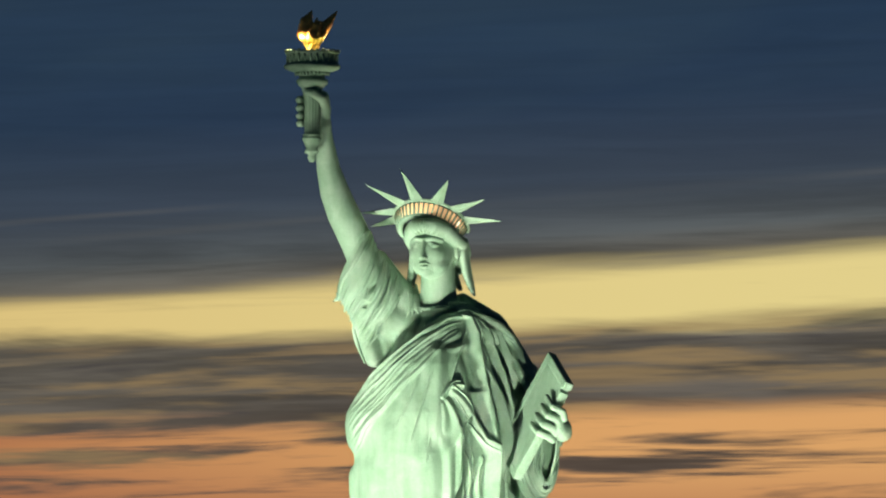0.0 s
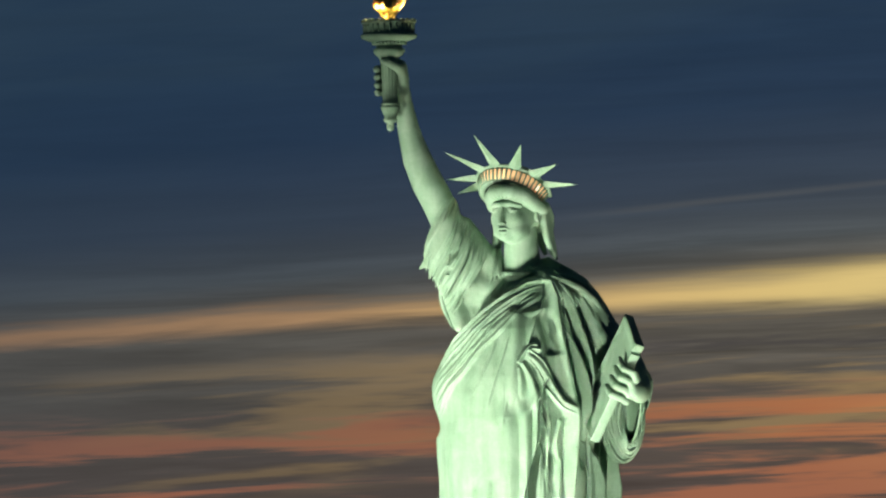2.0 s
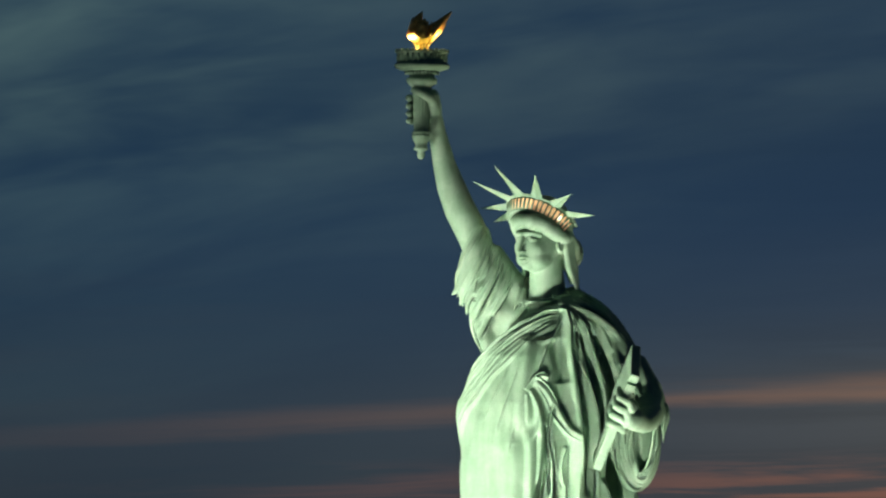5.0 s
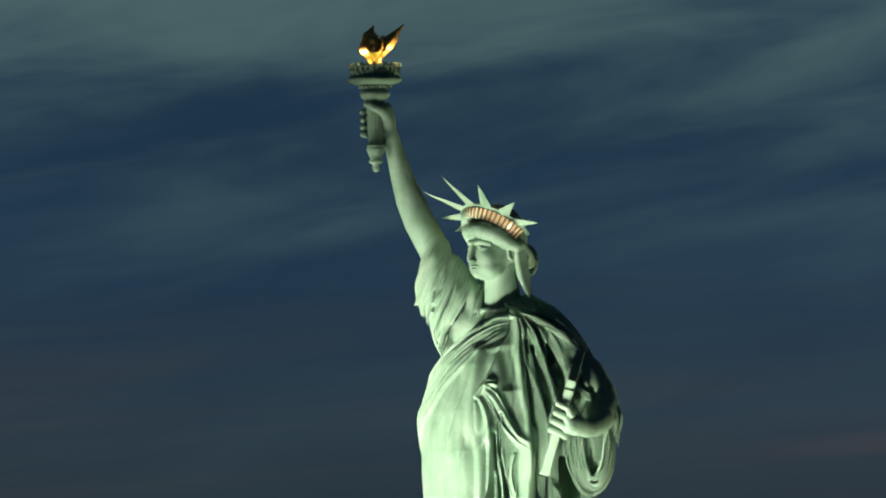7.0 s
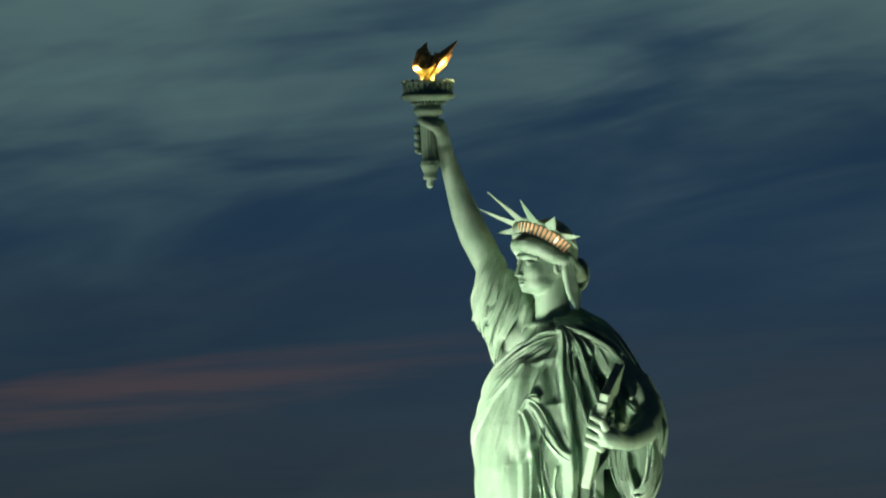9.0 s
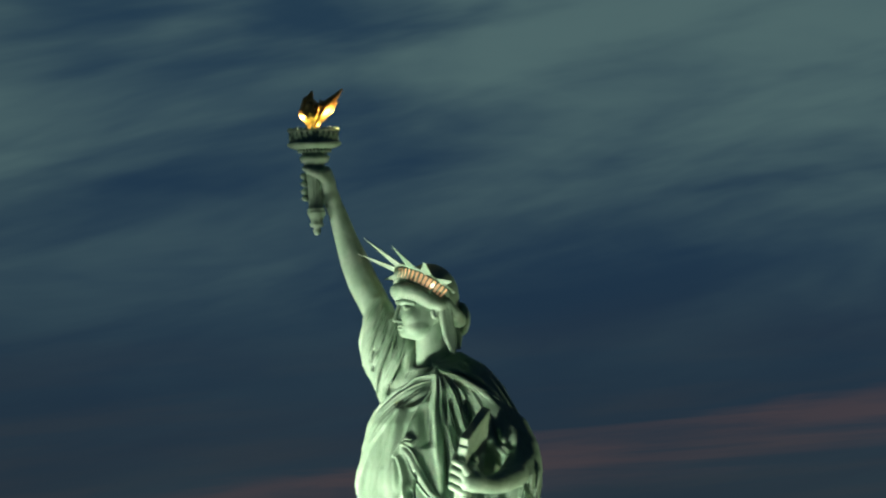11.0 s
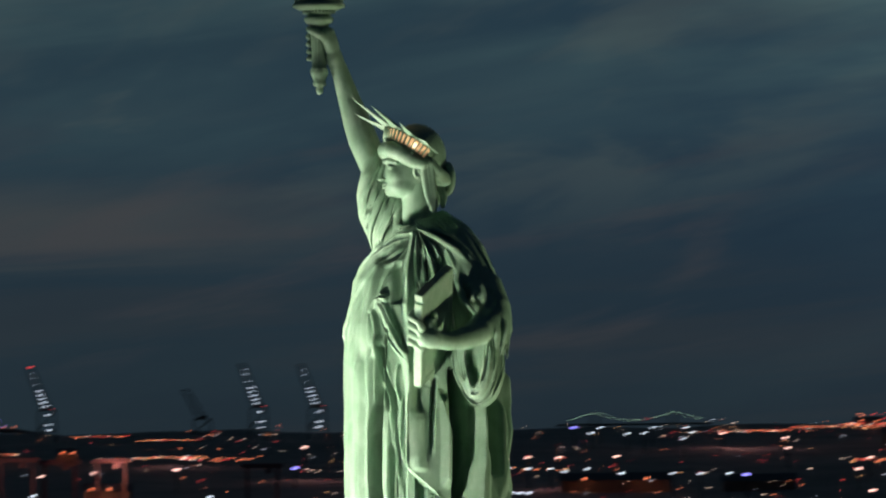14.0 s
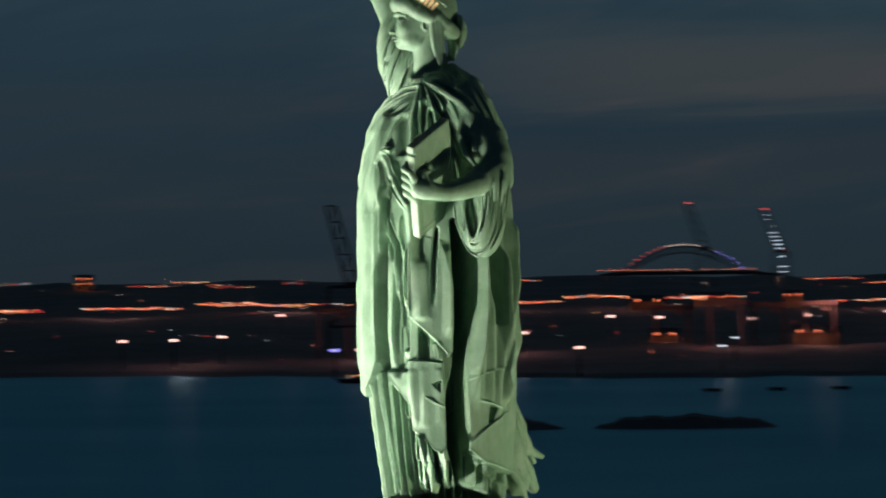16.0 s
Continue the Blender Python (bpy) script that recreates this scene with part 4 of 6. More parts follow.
# toes of the sandals
body.blob((1.6, -3.6, 0.15), (0.7, 0.8, 0.25), 0.15)
body.blob((-2.0, -3.5, 0.15), (0.7, 0.8, 0.25), 0.15)

# the raised arm, hand and the grip it holds
TX, TY = -5.72, -5.45
arm = Field((-8.0, -7.4, 29.0), (-2.0, 0.6, 43.4), 0.06)
arm.limb([(-3.2, -1.4, 29.8, 1.05), (-4.1, -2.1, 32.6, 0.98), (-4.75, -2.72, 34.4, 1.0), (-5.2, -3.08, 35.8, 0.92), (-5.45, -3.48, 37.2, 0.74), (-5.52, -4.0, 38.9, 0.59), (-5.5, -4.45, 39.9, 0.56)], 0.06)
arm.blob((-4.2, -2.3, 33.2), (0.85, 0.85, 2.2), 0.3, (18, -16, 0))
# palm behind the grip, fingers curled round it, thumb along the top
arm.limb([(-5.5, -4.5, 40.0, 0.50), (-5.35, -4.75, 40.9, 0.55), (-5.3, -4.95, 41.6, 0.48)], 0.3)
for i, hz in enumerate((41.55, 41.05, 40.55, 40.1)):
    s = 1 - 0.05 * i
    arm.limb([(-5.3, -4.75, hz, 0.26 * s), (-5.7, -4.72, hz + 0.02, 0.27 * s), (-6.3, -4.95, hz - 0.05, 0.27 * s), (-6.55, -5.5, hz - 0.1, 0.26 * s), (-6.3, -6.0, hz - 0.08, 0.23 * s)], 0.06)
arm.limb([(-5.15, -4.8, 41.0, 0.30), (-5.05, -5.5, 41.55, 0.30), (-5.4, -6.05, 41.85, 0.26), (-5.75, -6.15, 41.95, 0.20)], 0.12)

# the head
HX = 0.74
skull = Field((-3.0, -4.0, 28.6), (4.2, 3.2, 36.0), 0.042)
skull.blob((0.58, -0.55, 33.05), (1.62, 2.0, 2.25), 0.2)
skull.blob((HX, -1.45, 31.95), (1.20, 1.42, 1.55), 0.35)
skull.blob((HX, -1.75, 31.15), (0.98, 1.02, 0.70), 0.25)
skull.blob((HX, -2.38, 30.84), (0.44, 0.42, 0.34), 0.16)
skull.limb([(HX, -0.35, 28.6, 1.22), (HX, -0.55, 30.6, 1.05)], 0.12)
for s in (-1, 1):
    # cheek, brow, lidded eye, wing of the nose, lips
    skull.blob((HX + 0.60 * s, -2.20, 31.85), (0.48, 0.45, 0.52), 0.28)
    skull.blob((HX + 0.62 * s, -1.75, 31.15), (0.48, 0.75, 0.45), 0.20)
    skull.limb([(HX + 0.10 * s, -2.78, 32.78, 0.14), (HX + 0.55 * s, -2.66, 32.84, 0.15), (HX + 1.00 * s, -2.25, 32.70, 0.12)], 0.10)
    skull.blob((HX + 0.50 * s, -2.98, 32.46), (0.36, 0.30, 0.17), 0.06, carve=True)
    skull.blob((HX + 0.54 * s, -2.48, 32.40), (0.30, 0.27, 0.17), 0.02)
    skull.limb([(HX + 0.24 * s, -2.64, 32.47, 0.035), (HX + 0.52 * s, -2.73, 32.55, 0.05), (HX + 0.86 * s, -2.46, 32.44, 0.035)], 0.02)
    skull.limb([(HX + 0.26 * s, -2.64, 32.36, 0.03), (HX + 0.52 * s, -2.70, 32.28, 0.04), (HX + 0.84 * s, -2.46, 32.36, 0.03)], 0.02)
    skull.blob((HX + 0.18 * s, -2.96, 31.62), (0.12, 0.18, 0.11), 0.05)
    skull.limb([(HX, -2.93, 31.28, 0.08), (HX + 0.20 * s, -2.88, 31.30, 0.07), (HX + 0.40 * s, -2.68, 31.19, 0.04)], 0.05)
    skull.limb([(HX, -2.88, 31.08, 0.09), (HX + 0.18 * s, -2.84, 31.10, 0.08), (HX + 0.34 * s, -2.68, 31.16, 0.04)], 0.05)
    # waved hair rolled back from the parting, over the ears
    skull.limb([(HX + 0.10 * s, -2.66, 33.62, 0.46), (HX + 0.60 * s, -2.55, 33.56, 0.54), (HX + 1.12 * s, -2.02, 33.32, 0.52), (HX + 1.48 * s, -1.35, 32.82, 0.44), (HX + 1.62 * s, -0.65, 32.50, 0.38)], 0.10)
    for i in range(7):
        u = i / 6
        skull.limb([(HX + (0.12 + 1.42 * u) * s, -3.04 + 1.45 * u * u, 33.24 - 0.42 * u, 0.05), (HX + (0.30 + 1.40 * u) * s, -3.02 + 1.50 * u * u, 33.56 - 0.45 * u, 0.07), (HX + (0.40 + 1.30 * u) * s, -2.75 + 1.45 * u * u, 34.0 - 0.45 * u, 0.05)], 0.14)
    skull.blob((HX + 1.52 * s, -1.02, 32.0), (0.16, 0.28, 0.42), 0.06, (12, 0, 0))
    skull.blob((HX + 1.66 * s, -1.02, 32.0), (0.10, 0.14, 0.24), 0.04, (12, 0, 0), carve=True)
    # hair drawn back to the knot, and a flat lock that falls to the shoulder
    skull.limb([(HX + 1.50 * s, -0.20, 32.6, 0.42), (HX + 1.38 * s, 0.40, 32.0, 0.46), (HX + 0.85 * s, 1.0, 31.6, 0.5)], 0.15)
    for o in (0.0, 0.26, 0.5):
        skull.limb([(HX + 1.66 * s, -0.62 + o, 32.5, 0.22), (HX + 1.74 * s, -0.52 + o, 31.4, 0.23), (HX + 1.90 * s, -0.42 + 0.9 * o, 30.5, 0.22), (HX + 2.12 * s, -0.30 + 0.6 * o, 29.8, 0.16), (HX + 2.30 * s, -0.2 + 0.3 * o, 29.35, 0.07)], 0.06)
skull.limb([(HX, -2.76, 32.80, 0.13), (HX, -3.00, 32.20, 0.13), (HX, -3.16, 31.70, 0.15)], 0.07)
skull.blob((HX, -3.10, 31.64), (0.17, 0.20, 0.13), 0.05)
skull.limb([(HX - 0.38, -2.72, 31.18, 0.015), (HX, -2.99, 31.18, 0.02), (HX + 0.38, -2.72, 31.18, 0.015)], 0.03, True)
skull.limb([(HX - 0.25, -2.80, 30.94, 0.03), (HX, -2.90, 30.92, 0.05), (HX + 0.25, -2.80, 30.94, 0.03)], 0.06, True)
skull.limb([(HX, -3.15, 33.3, 0.05), (HX, -3.2, 33.7, 0.07), (HX, -2.9, 34.1, 0.06)], 0.05, True)
# the knot of hair: a rounded coil with a hollow round its middle, drawn in by a band
skull.blob((HX, 0.95, 31.75), (0.80, 0.55, 0.70), 0.12)
skull.blob((HX, 1.52, 31.65), (1.05, 0.52, 0.92), 0.06)
skull.limb([(HX + 1.02 * math.cos(q), 1.50, 31.65 + 0.90 * math.sin(q), 0.24) for q in np.linspace(0, 2 * math.pi, 17)], 0.04)
skull.limb([(HX + 0.98 * math.cos(q), 1.12, 31.65 + 0.80 * math.sin(q), 0.12) for q in np.linspace(0, 2 * math.pi, 17)], 0.05, True)
for s in (-1, 1):
    skull.blob((HX + 0.50 * s, 2.0, 31.65), (0.28, 0.20, 0.50), 0.06, carve=True)
    skull.limb([(HX + 0.3 * s, 1.0, 31.0, 0.26), (HX + 0.55 * s, 1.1, 30.4, 0.24), (HX + 0.9 * s, 0.9, 29.8, 0.16)], 0.08)

# the tablet, the forearm and the hand that holds it
corner, foot_, upper = (np.array(q) for q in ((10.80, -3.47, 23.75), (6.92, -2.50, 17.88), (8.58, -0.79, 25.62)))
ua = (foot_ - corner) / np.linalg.norm(foot_ - corner)
va = (upper - corner) - ((upper - corner) @ ua) * ua
va /= np.linalg.norm(va)
na = np.cross(ua, va)
na *= 1 if na[0] > 0 else -1
hold = Field((5.6, -5.4, 15.4), (12.2, 4.2, 26.8), 0.06)
tab = corner + ua * 3.58 + va * 2.05
hold.slab(tab, (ua, va, na), (3.58, 2.05, 0.30), 0.02, 0.05)
for sgn in (-1, 1):
    hold.slab(tab + na * 0.34 * sgn, (ua, va, na), (3.10, 1.60, 0.09), 0.03, 0.03, carve=True)
hold.slab(corner + ua * 0.62 + va * 0.02, (ua, va, na), (0.10, 0.22, 0.6), 0.02, 0.02, carve=True)
wrist, palm = np.array((9.35, -1.0, 20.75)), np.array((9.75, -2.25, 20.95))
hold.limb([(7.9, 1.6, 21.35, 0.75), (8.6, 0.3, 21.0, 0.74), (*wrist, 0.56), (*palm, 0.60)], 0.3)
hold.blob(palm + (0.05, -0.2, 0.05), (0.55, 0.85, 0.62), 0.25, (0, 0, 15))
edge = corner + ua * 2.55
for i in range(4):
    o = -ua * (0.62 * i - 1.05)
    s = (0.95, 1.0, 0.96, 0.85)[i]
    knuckle = palm + np.array((0.15, -0.75, 0.10)) + o * 0.85
    bend = edge + o - va * 0.42 + na * 0.25
    tip_ = edge + o * 1.05 + va * 0.35 - na * 0.52
    tip2 = edge + o * 1.10 + va * 0.95 - na * 0.50
    hold.limb([(*knuckle, 0.27 * s), (*bend, 0.26 * s), (*(edge + o * 1.03 - va * 0.25 - na * 0.42), 0.24 * s), (*tip_, 0.23 * s), (*tip2, 0.17 * s)], 0.06)
hold.limb([(*(palm + (0.1, 0.1, 0.35)), 0.32), (*(palm + np.array((0.0, -0.25, 1.05))), 0.27), (*(tab - ua * 1.0 - va * 0.6 + na * 0.5), 0.24), (*(tab - ua * 1.55 - va * 0.75 + na * 0.48), 0.18)], 0.1)

# the flame
fire = Field((-7.3, -7.0, 44.0), (-4.2, -3.2, 47.5), 0.05)
fire.limb([(TX, TY, 44.2, 0.42), (TX, TY, 44.9, 0.40), (TX - 0.05, TY + 0.05, 45.55, 0.74)], 0.25)
for base, mid, tip in (
    ((-0.30, -0.25, 45.6, 0.60), (-0.35, -0.15, 46.3, 0.42), (-0.05, 0.0, 47.0, 0.06)),
    ((0.20, 0.25, 45.5, 0.52), (0.50, 0.90, 46.1, 0.36), (0.92, 1.73, 47.08, 0.05)),
    ((-0.55, 0.20, 45.5, 0.40), (-0.75, 0.15, 46.0, 0.25), (-0.72, 0.2, 46.45, 0.05)),
    ((0.25, -0.35, 45.4, 0.45), (0.45, -0.40, 46.0, 0.26), (0.40, -0.2, 46.55, 0.05)),
    ((0.10, 0.55, 45.4, 0.40), (0.30, 1.10, 45.75, 0.25), (0.62, 1.5, 46.25, 0.05)),
):
    fire.limb([(TX + q[0], TY + q[1], q[2], q[3]) for q in (base, mid, tip)], 0.12)
for i in range(10):
    q = i * 0.63
    fire.limb([(TX + 0.45 * math.cos(q), TY + 0.45 * math.sin(q), 44.8, 0.04), (TX + 0.82 * math.cos(q + 0.5), TY + 0.82 * math.sin(q + 0.5), 45.6, 0.09), (TX + 0.6 * math.cos(q + 1.1), TY + 0.6 * math.sin(q + 1.1), 46.4, 0.04)], 0.10)

lady = Shell()
for fld, mat in ((body, 0), (arm, 0), (skull, 0), (hold, 0), (fire, 1)):
    lady.take(*fld.skin(), mat)

# the torch below the flame: fluted grip, collars, gallery with its parapet
flute = lambda a, h: 0.018 * np.cos(a * 16) if 39.3 < h < 42.1 else (0.03 * np.cos(a * 24) if 43.0 < h < 43.3 else 0.0)
lady.lathe([(0.02, 37.55), (0.18, 37.62), (0.26, 37.85), (0.20, 38.05), (0.42, 38.15), (0.46, 38.3), (0.36, 38.42), (0.50, 38.75), (0.60, 39.0), (0.62, 39.1), (0.50, 39.16), (0.58, 39.22), (0.60, 39.3), (0.46, 39.36),
            (0.50, 40.5), (0.58, 42.0), (0.66, 42.2), (0.86, 42.35), (0.98, 42.55), (0.98, 42.72), (0.80, 42.80), (0.82, 43.0), (0.95, 43.05), (0.98, 43.15), (1.35, 43.25), (1.70, 43.38), (1.76, 43.5), (1.76, 43.62),
            (1.60, 43.68), (1.60, 44.3), (1.72, 44.36), (1.72, 44.46), (1.50, 44.46), (1.50, 44.15), (0.0, 44.15)], (TX, TY), 96, 0, flute)
for i in range(26):
    q = 2 * math.pi * i / 26
    u, v = np.array((math.cos(q), math.sin(q), 0)), np.array((-math.sin(q), math.cos(q), 0))
    c = np.array((TX, TY, 0))
    lady.block(c + u * 1.64 + (0, 0, 44.50), (u, v, (0, 0, 1)), (0.06, 0.09, 0.08 if i % 2 else 0.05))
    lady.block(c + u * 1.60 + (0, 0, 44.0), (u, v, (0, 0, 1)), (0.03, 0.06, 0.28))
    lady.block(c + u * 0.97 + (0, 0, 43.08), (u, v, (0, 0, 1)), (0.12, 0.05, 0.10))

# the crown: a tilted band with a row of lit windows, and seven rays
CT = radians(34)
CC = np.array((0.28, -0.76, 33.58))
ex, ef, en = np.array((1.0, 0, 0)), np.array((0, -math.cos(CT), math.sin(CT))), np.array((0, math.sin(CT), math.cos(CT)))
ring = lambda q, r, n: CC + ex * r * 1.06 * math.sin(q) + ef * r * 1.06 * math.cos(q) + en * n


def hoop(profile, q0, q1, steps, mat=0):
    verts = [ring(q0 + (q1 - q0) * i / steps, r, n) for i in range(steps + 1) for r, n in profile]
    m = len(profile)
    faces = [(i * m + j, i * m + (j + 1) % m, (i + 1) * m + (j + 1) % m, (i + 1) * m + j) for i in range(steps) for j in range(m)]
    faces += [tuple(range(m)), tuple(steps * m + j for j in reversed(range(m)))]
    lady.take(verts, faces, mat)


R1 = radians(118)
hoop([(1.55, -0.46), (1.80, -0.46), (1.87, -0.43), (1.87, -0.38), (1.82, -0.36), (1.55, -0.36)], -R1, R1, 64)
hoop([(1.60, 0.34), (2.22, 0.34), (2.31, 0.37), (2.34, 0.44), (2.28, 0.52), (1.60, 0.54)], -R1, R1, 64)
hoop([(1.60, -0.40), (1.84, -0.40), (2.16, 0.36), (1.60, 0.36)], -R1, R1, 64)
NWIN = 25
for i in range(NWIN):
    q = radians(-98 + 204 * (i + 0.5) / NWIN)
    w = radians(204 / NWIN) * 0.38
    quad = [ring(q - w, 1.885, -0.32), ring(q + w, 1.885, -0.32), ring(q + w, 2.135, 0.27), ring(q - w, 2.135, 0.27)]
    lady.take(quad, [(0, 1, 2, 3)], 2)
    # a small glowing patch added before one window makes its bright spot
    if i == 21:
        lady.take([ring(q + w * u, 2.02 + 0.08 * v, -0.05 + 0.19 * v) for u, v in ((-0.8, -0.8), (0.8, -0.8), (0.8, 0.8), (-0.8, 0.8))], [(0, 1, 2, 3)], 3)
for i in range(NWIN + 1):
    q = radians(-98 + 204 * i / NWIN)
    u = ex * math.sin(q) + ef * math.cos(q)
    v = ex * math.cos(q) - ef * math.sin(q)
    w_ = en * 0.92 + u * 0.39
    lady.block(ring(q, 2.04, -0.02), (u * 0.92 - en * 0.39, v, w_), (0.06, 0.05, 0.40))
for q, tip in ((-84, (-4.0, -0.35, 33.7)), (-62, (-4.25, -1.45, 34.55)), (-34, (-2.69, -4.05, 36.18)), (-4, (0.02, -4.90, 37.09)), (28, (3.05, -4.36, 36.41)), (58, (4.97, -2.99, 35.20)), (86, (5.44, -1.28, 33.91))):
    a = radians(q)
    v = ex * math.cos(a) - ef * math.sin(a)
    b, tip = ring(a, 2.22, 0.44), np.array(tip)
    w_ = (tip - b) / np.linalg.norm(tip - b)
    v = v - (v @ w_) * w_
    v /= np.linalg.norm(v)
    rn_ = np.cross(v, w_)
    pts = [b + v * 0.42, b + rn_ * 0.20, b - v * 0.42, b - rn_ * 0.20, tip]
    for tri in ((0, 1, 4), (1, 2, 4), (2, 3, 4), (3, 0, 4)):
        lady.take([pts[j] for j in tri], [(0, 1, 2)])

statue = mesh_object("statue", np.concatenate(lady.v), lady.f, (PATINA, GOLD, WINDOW_LIGHT, BRIGHT_SPOT), smooth=True, index=lady.m)
statue.location = (0, 0, BASE)
tagged(statue, "colossal green verdigris copper statue raising a gilded torch", "statue")


# ---------------------------------------------------------------- pedestal, island, water
def pedestal():
    top = tagged(new("pedestal"), "tall pale granite pedestal under the statue", "pedestal")
    top.location = (0, 0, 0)
    for name, parts_ in (("plinth", [((-3.9, -3.8, 43.0), (4.0, 4.6, 45.98))]),
                         ("cornice", [((-5.4, -5.4, 41.8), (5.4, 7.2, 43.0))]), ("shaft", [((-5.0, -5.0, 22.0), (5.0, 6.8, 41.8))]), ("lower_base", [((-11.0, -11.0, 12.0), (11.0, 12.8, 22.0))])):
        bm = bmesh.new()
        for lo, hi in parts_:
            add_box(bm, lo, hi, bevel=0.12)
        part(name, bm, GRANITE, top)
    return top


pedestal()


def star_fort():
    bm = bmesh.new()
    ring_, n = [], 11
    for i in range(2 * n):
        q, r = math.pi * i / n, 62 if i % 2 else 44
        ring_.append((r * math.sin(q), -r * math.cos(q)))
    lo = [bm.verts.new((x * 1.04, y * 1.04, 2.0)) for x, y in ring_]
    hi = [bm.verts.new((x, y, 12.0)) for x, y in ring_]
    bm.faces.new(hi)
    for i in range(2 * n):
        j = (i + 1) % (2 * n)
        bm.faces.new((lo[i], lo[j], hi[j], hi[i]))
    return tagged(part("star_fort", bm, GRANITE), "low star-shaped granite fort round the pedestal", "fort")


star_fort()


def land(name, rings, mat, label, centre=(0, 0), steps=72, seed=1, rough=0.05):
    """A low mass of land: rings of (half length, half width, height), from the water's edge inwards."""
    r = random.Random(seed)
    wob = [1 + r.uniform(-rough, rough) for _ in range(steps)]
    verts, faces = [], []
    for a, b, h in rings:
        for i in range(steps):
            q = 2 * math.pi * i / steps
            w = (wob[i] + wob[i - 1]) / 2
            verts.append((centre[0] + a * w * math.cos(q), centre[1] + b * w * math.sin(q), h))
    for k in range(len(rings) - 1):
        for i in range(steps):
            j = (i + 1) % steps
            faces.append((k * steps + i, k * steps + j, (k + 1) * steps + j, (k + 1) * steps + i))
    faces.append(tuple((len(rings) - 1) * steps + i for i in range(steps)))
    return tagged(mesh_object(name, verts, faces, mat), label, "ground", kind="structure")


land("ground", [(125, 105, -1.0), (122, 102, 1.6), (118, 98, 2.2)], LAWN, "dark island lawn around the fort", (0, 0))
bm = bmesh.new()
bmesh.ops.create_circle(bm, cap_ends=True, radius=4950, segments=128)
tagged(part("water", bm, WATER), "dark blue rippled harbour water at dusk", "water", kind="structure")

# floodlight housings on the lawn
for (x, y, z, aim, *_rest) in FLOODS:
    bm = bmesh.new()
    add_bar(bm, (0, 0, 2.1 - z), (0, 0, -0.5), 0.12)
    d = (Vector(aim) - Vector((x, y, z))).normalized()
    add_bar(bm, d * -1.5, d * -0.9, 0.55, 12, 0.85)
    ob = part("floodlight", bm, STEEL)
    ob.location = (x, y, z)
    tagged(ob, "dark steel floodlight on a short post aimed upwards", "floodlight", "floodlights round the fort")

# ---------------------------------------------------------------- the far shore
EYE = Vector((413.5, -92.0, 63.0))


def far(a, dist, z=0.0):
    q = radians(a - 0.42)
    return Vector((EYE.x - dist * math.sin(q), EYE.y + dist * math.cos(q), z))


SHORE = 3030.0


def rise(dist):
    return 1.6 + max(0.0, dist - SHORE) * 0.0207


def shore():
    rng = random.Random(5)
    verts, faces, cols = [], [], 150
    dists = [SHORE, SHORE + 25, SHORE + 120, 3500, 3800, 4100, 4400, 4650, 4840]
    for i in range(cols):
        a = 51 + 59 * i / (cols - 1)
        jut = rng.uniform(-22, 22) + min(200, max(0.0, (a - 79.5) * 45))
        for k, d in enumerate(dists):
            h = -1.0 if k == 0 else rise(d) + rng.uniform(-1.0, 1.6) * (k > 2) + ((rng.uniform(0, 1.5) if a > 66 else -14) if k == len(dists) - 1 else 0)
            verts.append(far(a, d + (jut if k < 3 else 0), h))
    n = len(dists)
    for i in range(cols - 1):
        for k in range(n - 1):
            faces.append((i * n + k, i * n + k + 1, (i + 1) * n + k + 1, (i + 1) * n + k))
    ob = mesh_object("shoreland", verts, faces, SOIL)
    return tagged(ob, "dark low land across the harbour at night", "shore", kind="structure")


shore()


LAMP_ORANGE = glow("sodium_street_light", (1.0, 0.26, 0.12), 2.2)
LAMP_YELLOW = glow("yellow_lamp", (1.0, 0.48, 0.20), 2.4)
LAMP_PINK = glow("pale_mast_light", (1.0, 0.58, 0.52), 2.6)
LAMP_GREEN = glow("pale_green_light", (0.62, 1.0, 0.68), 1.2)
LAMP_RED = glow("red_beacon", (1.0, 0.08, 0.08), 1.3)
LAMP_WHITE = glow("white_yard_light", (1.0, 0.70, 0.55), 2.4)
LAMP_COOL = glow("cool_white_light", (0.75, 0.85, 1.0), 1.6)
LAMP_BLUE = glow("blue_light", (0.30, 0.28, 1.0), 2.2)
LAMPS = [LAMP_ORANGE, LAMP_RED, LAMP_WHITE, LAMP_COOL, LAMP_YELLOW]


# rows of street lamps: from heading, to heading, distance, how many
FAR_ROWS = [(83.28, 83.09, 4555, 7), (82.61, 82.44, 4576, 6), (81.57, 81.31, 4564, 8), (81.31, 80.95, 4490, 9), (80.96, 80.29, 4578, 22), (77.89, 77.38, 4542, 20), (77.32, 76.71, 4427, 24), (76.66, 76.56, 4550, 5),
            (76.2, 76.05, 4532, 6), (84.01, 83.65, 4542, 14), (83.63, 83.3, 4639, 12), (85.09, 84.88, 4648, 5), (84.5, 84.35, 4627, 12), (83.24, 82.88, 4483, 10), (72.07, 71.41, 4498, 34), (71.4, 70.55, 4580, 50), (72.48, 71.11, 4472, 24)]
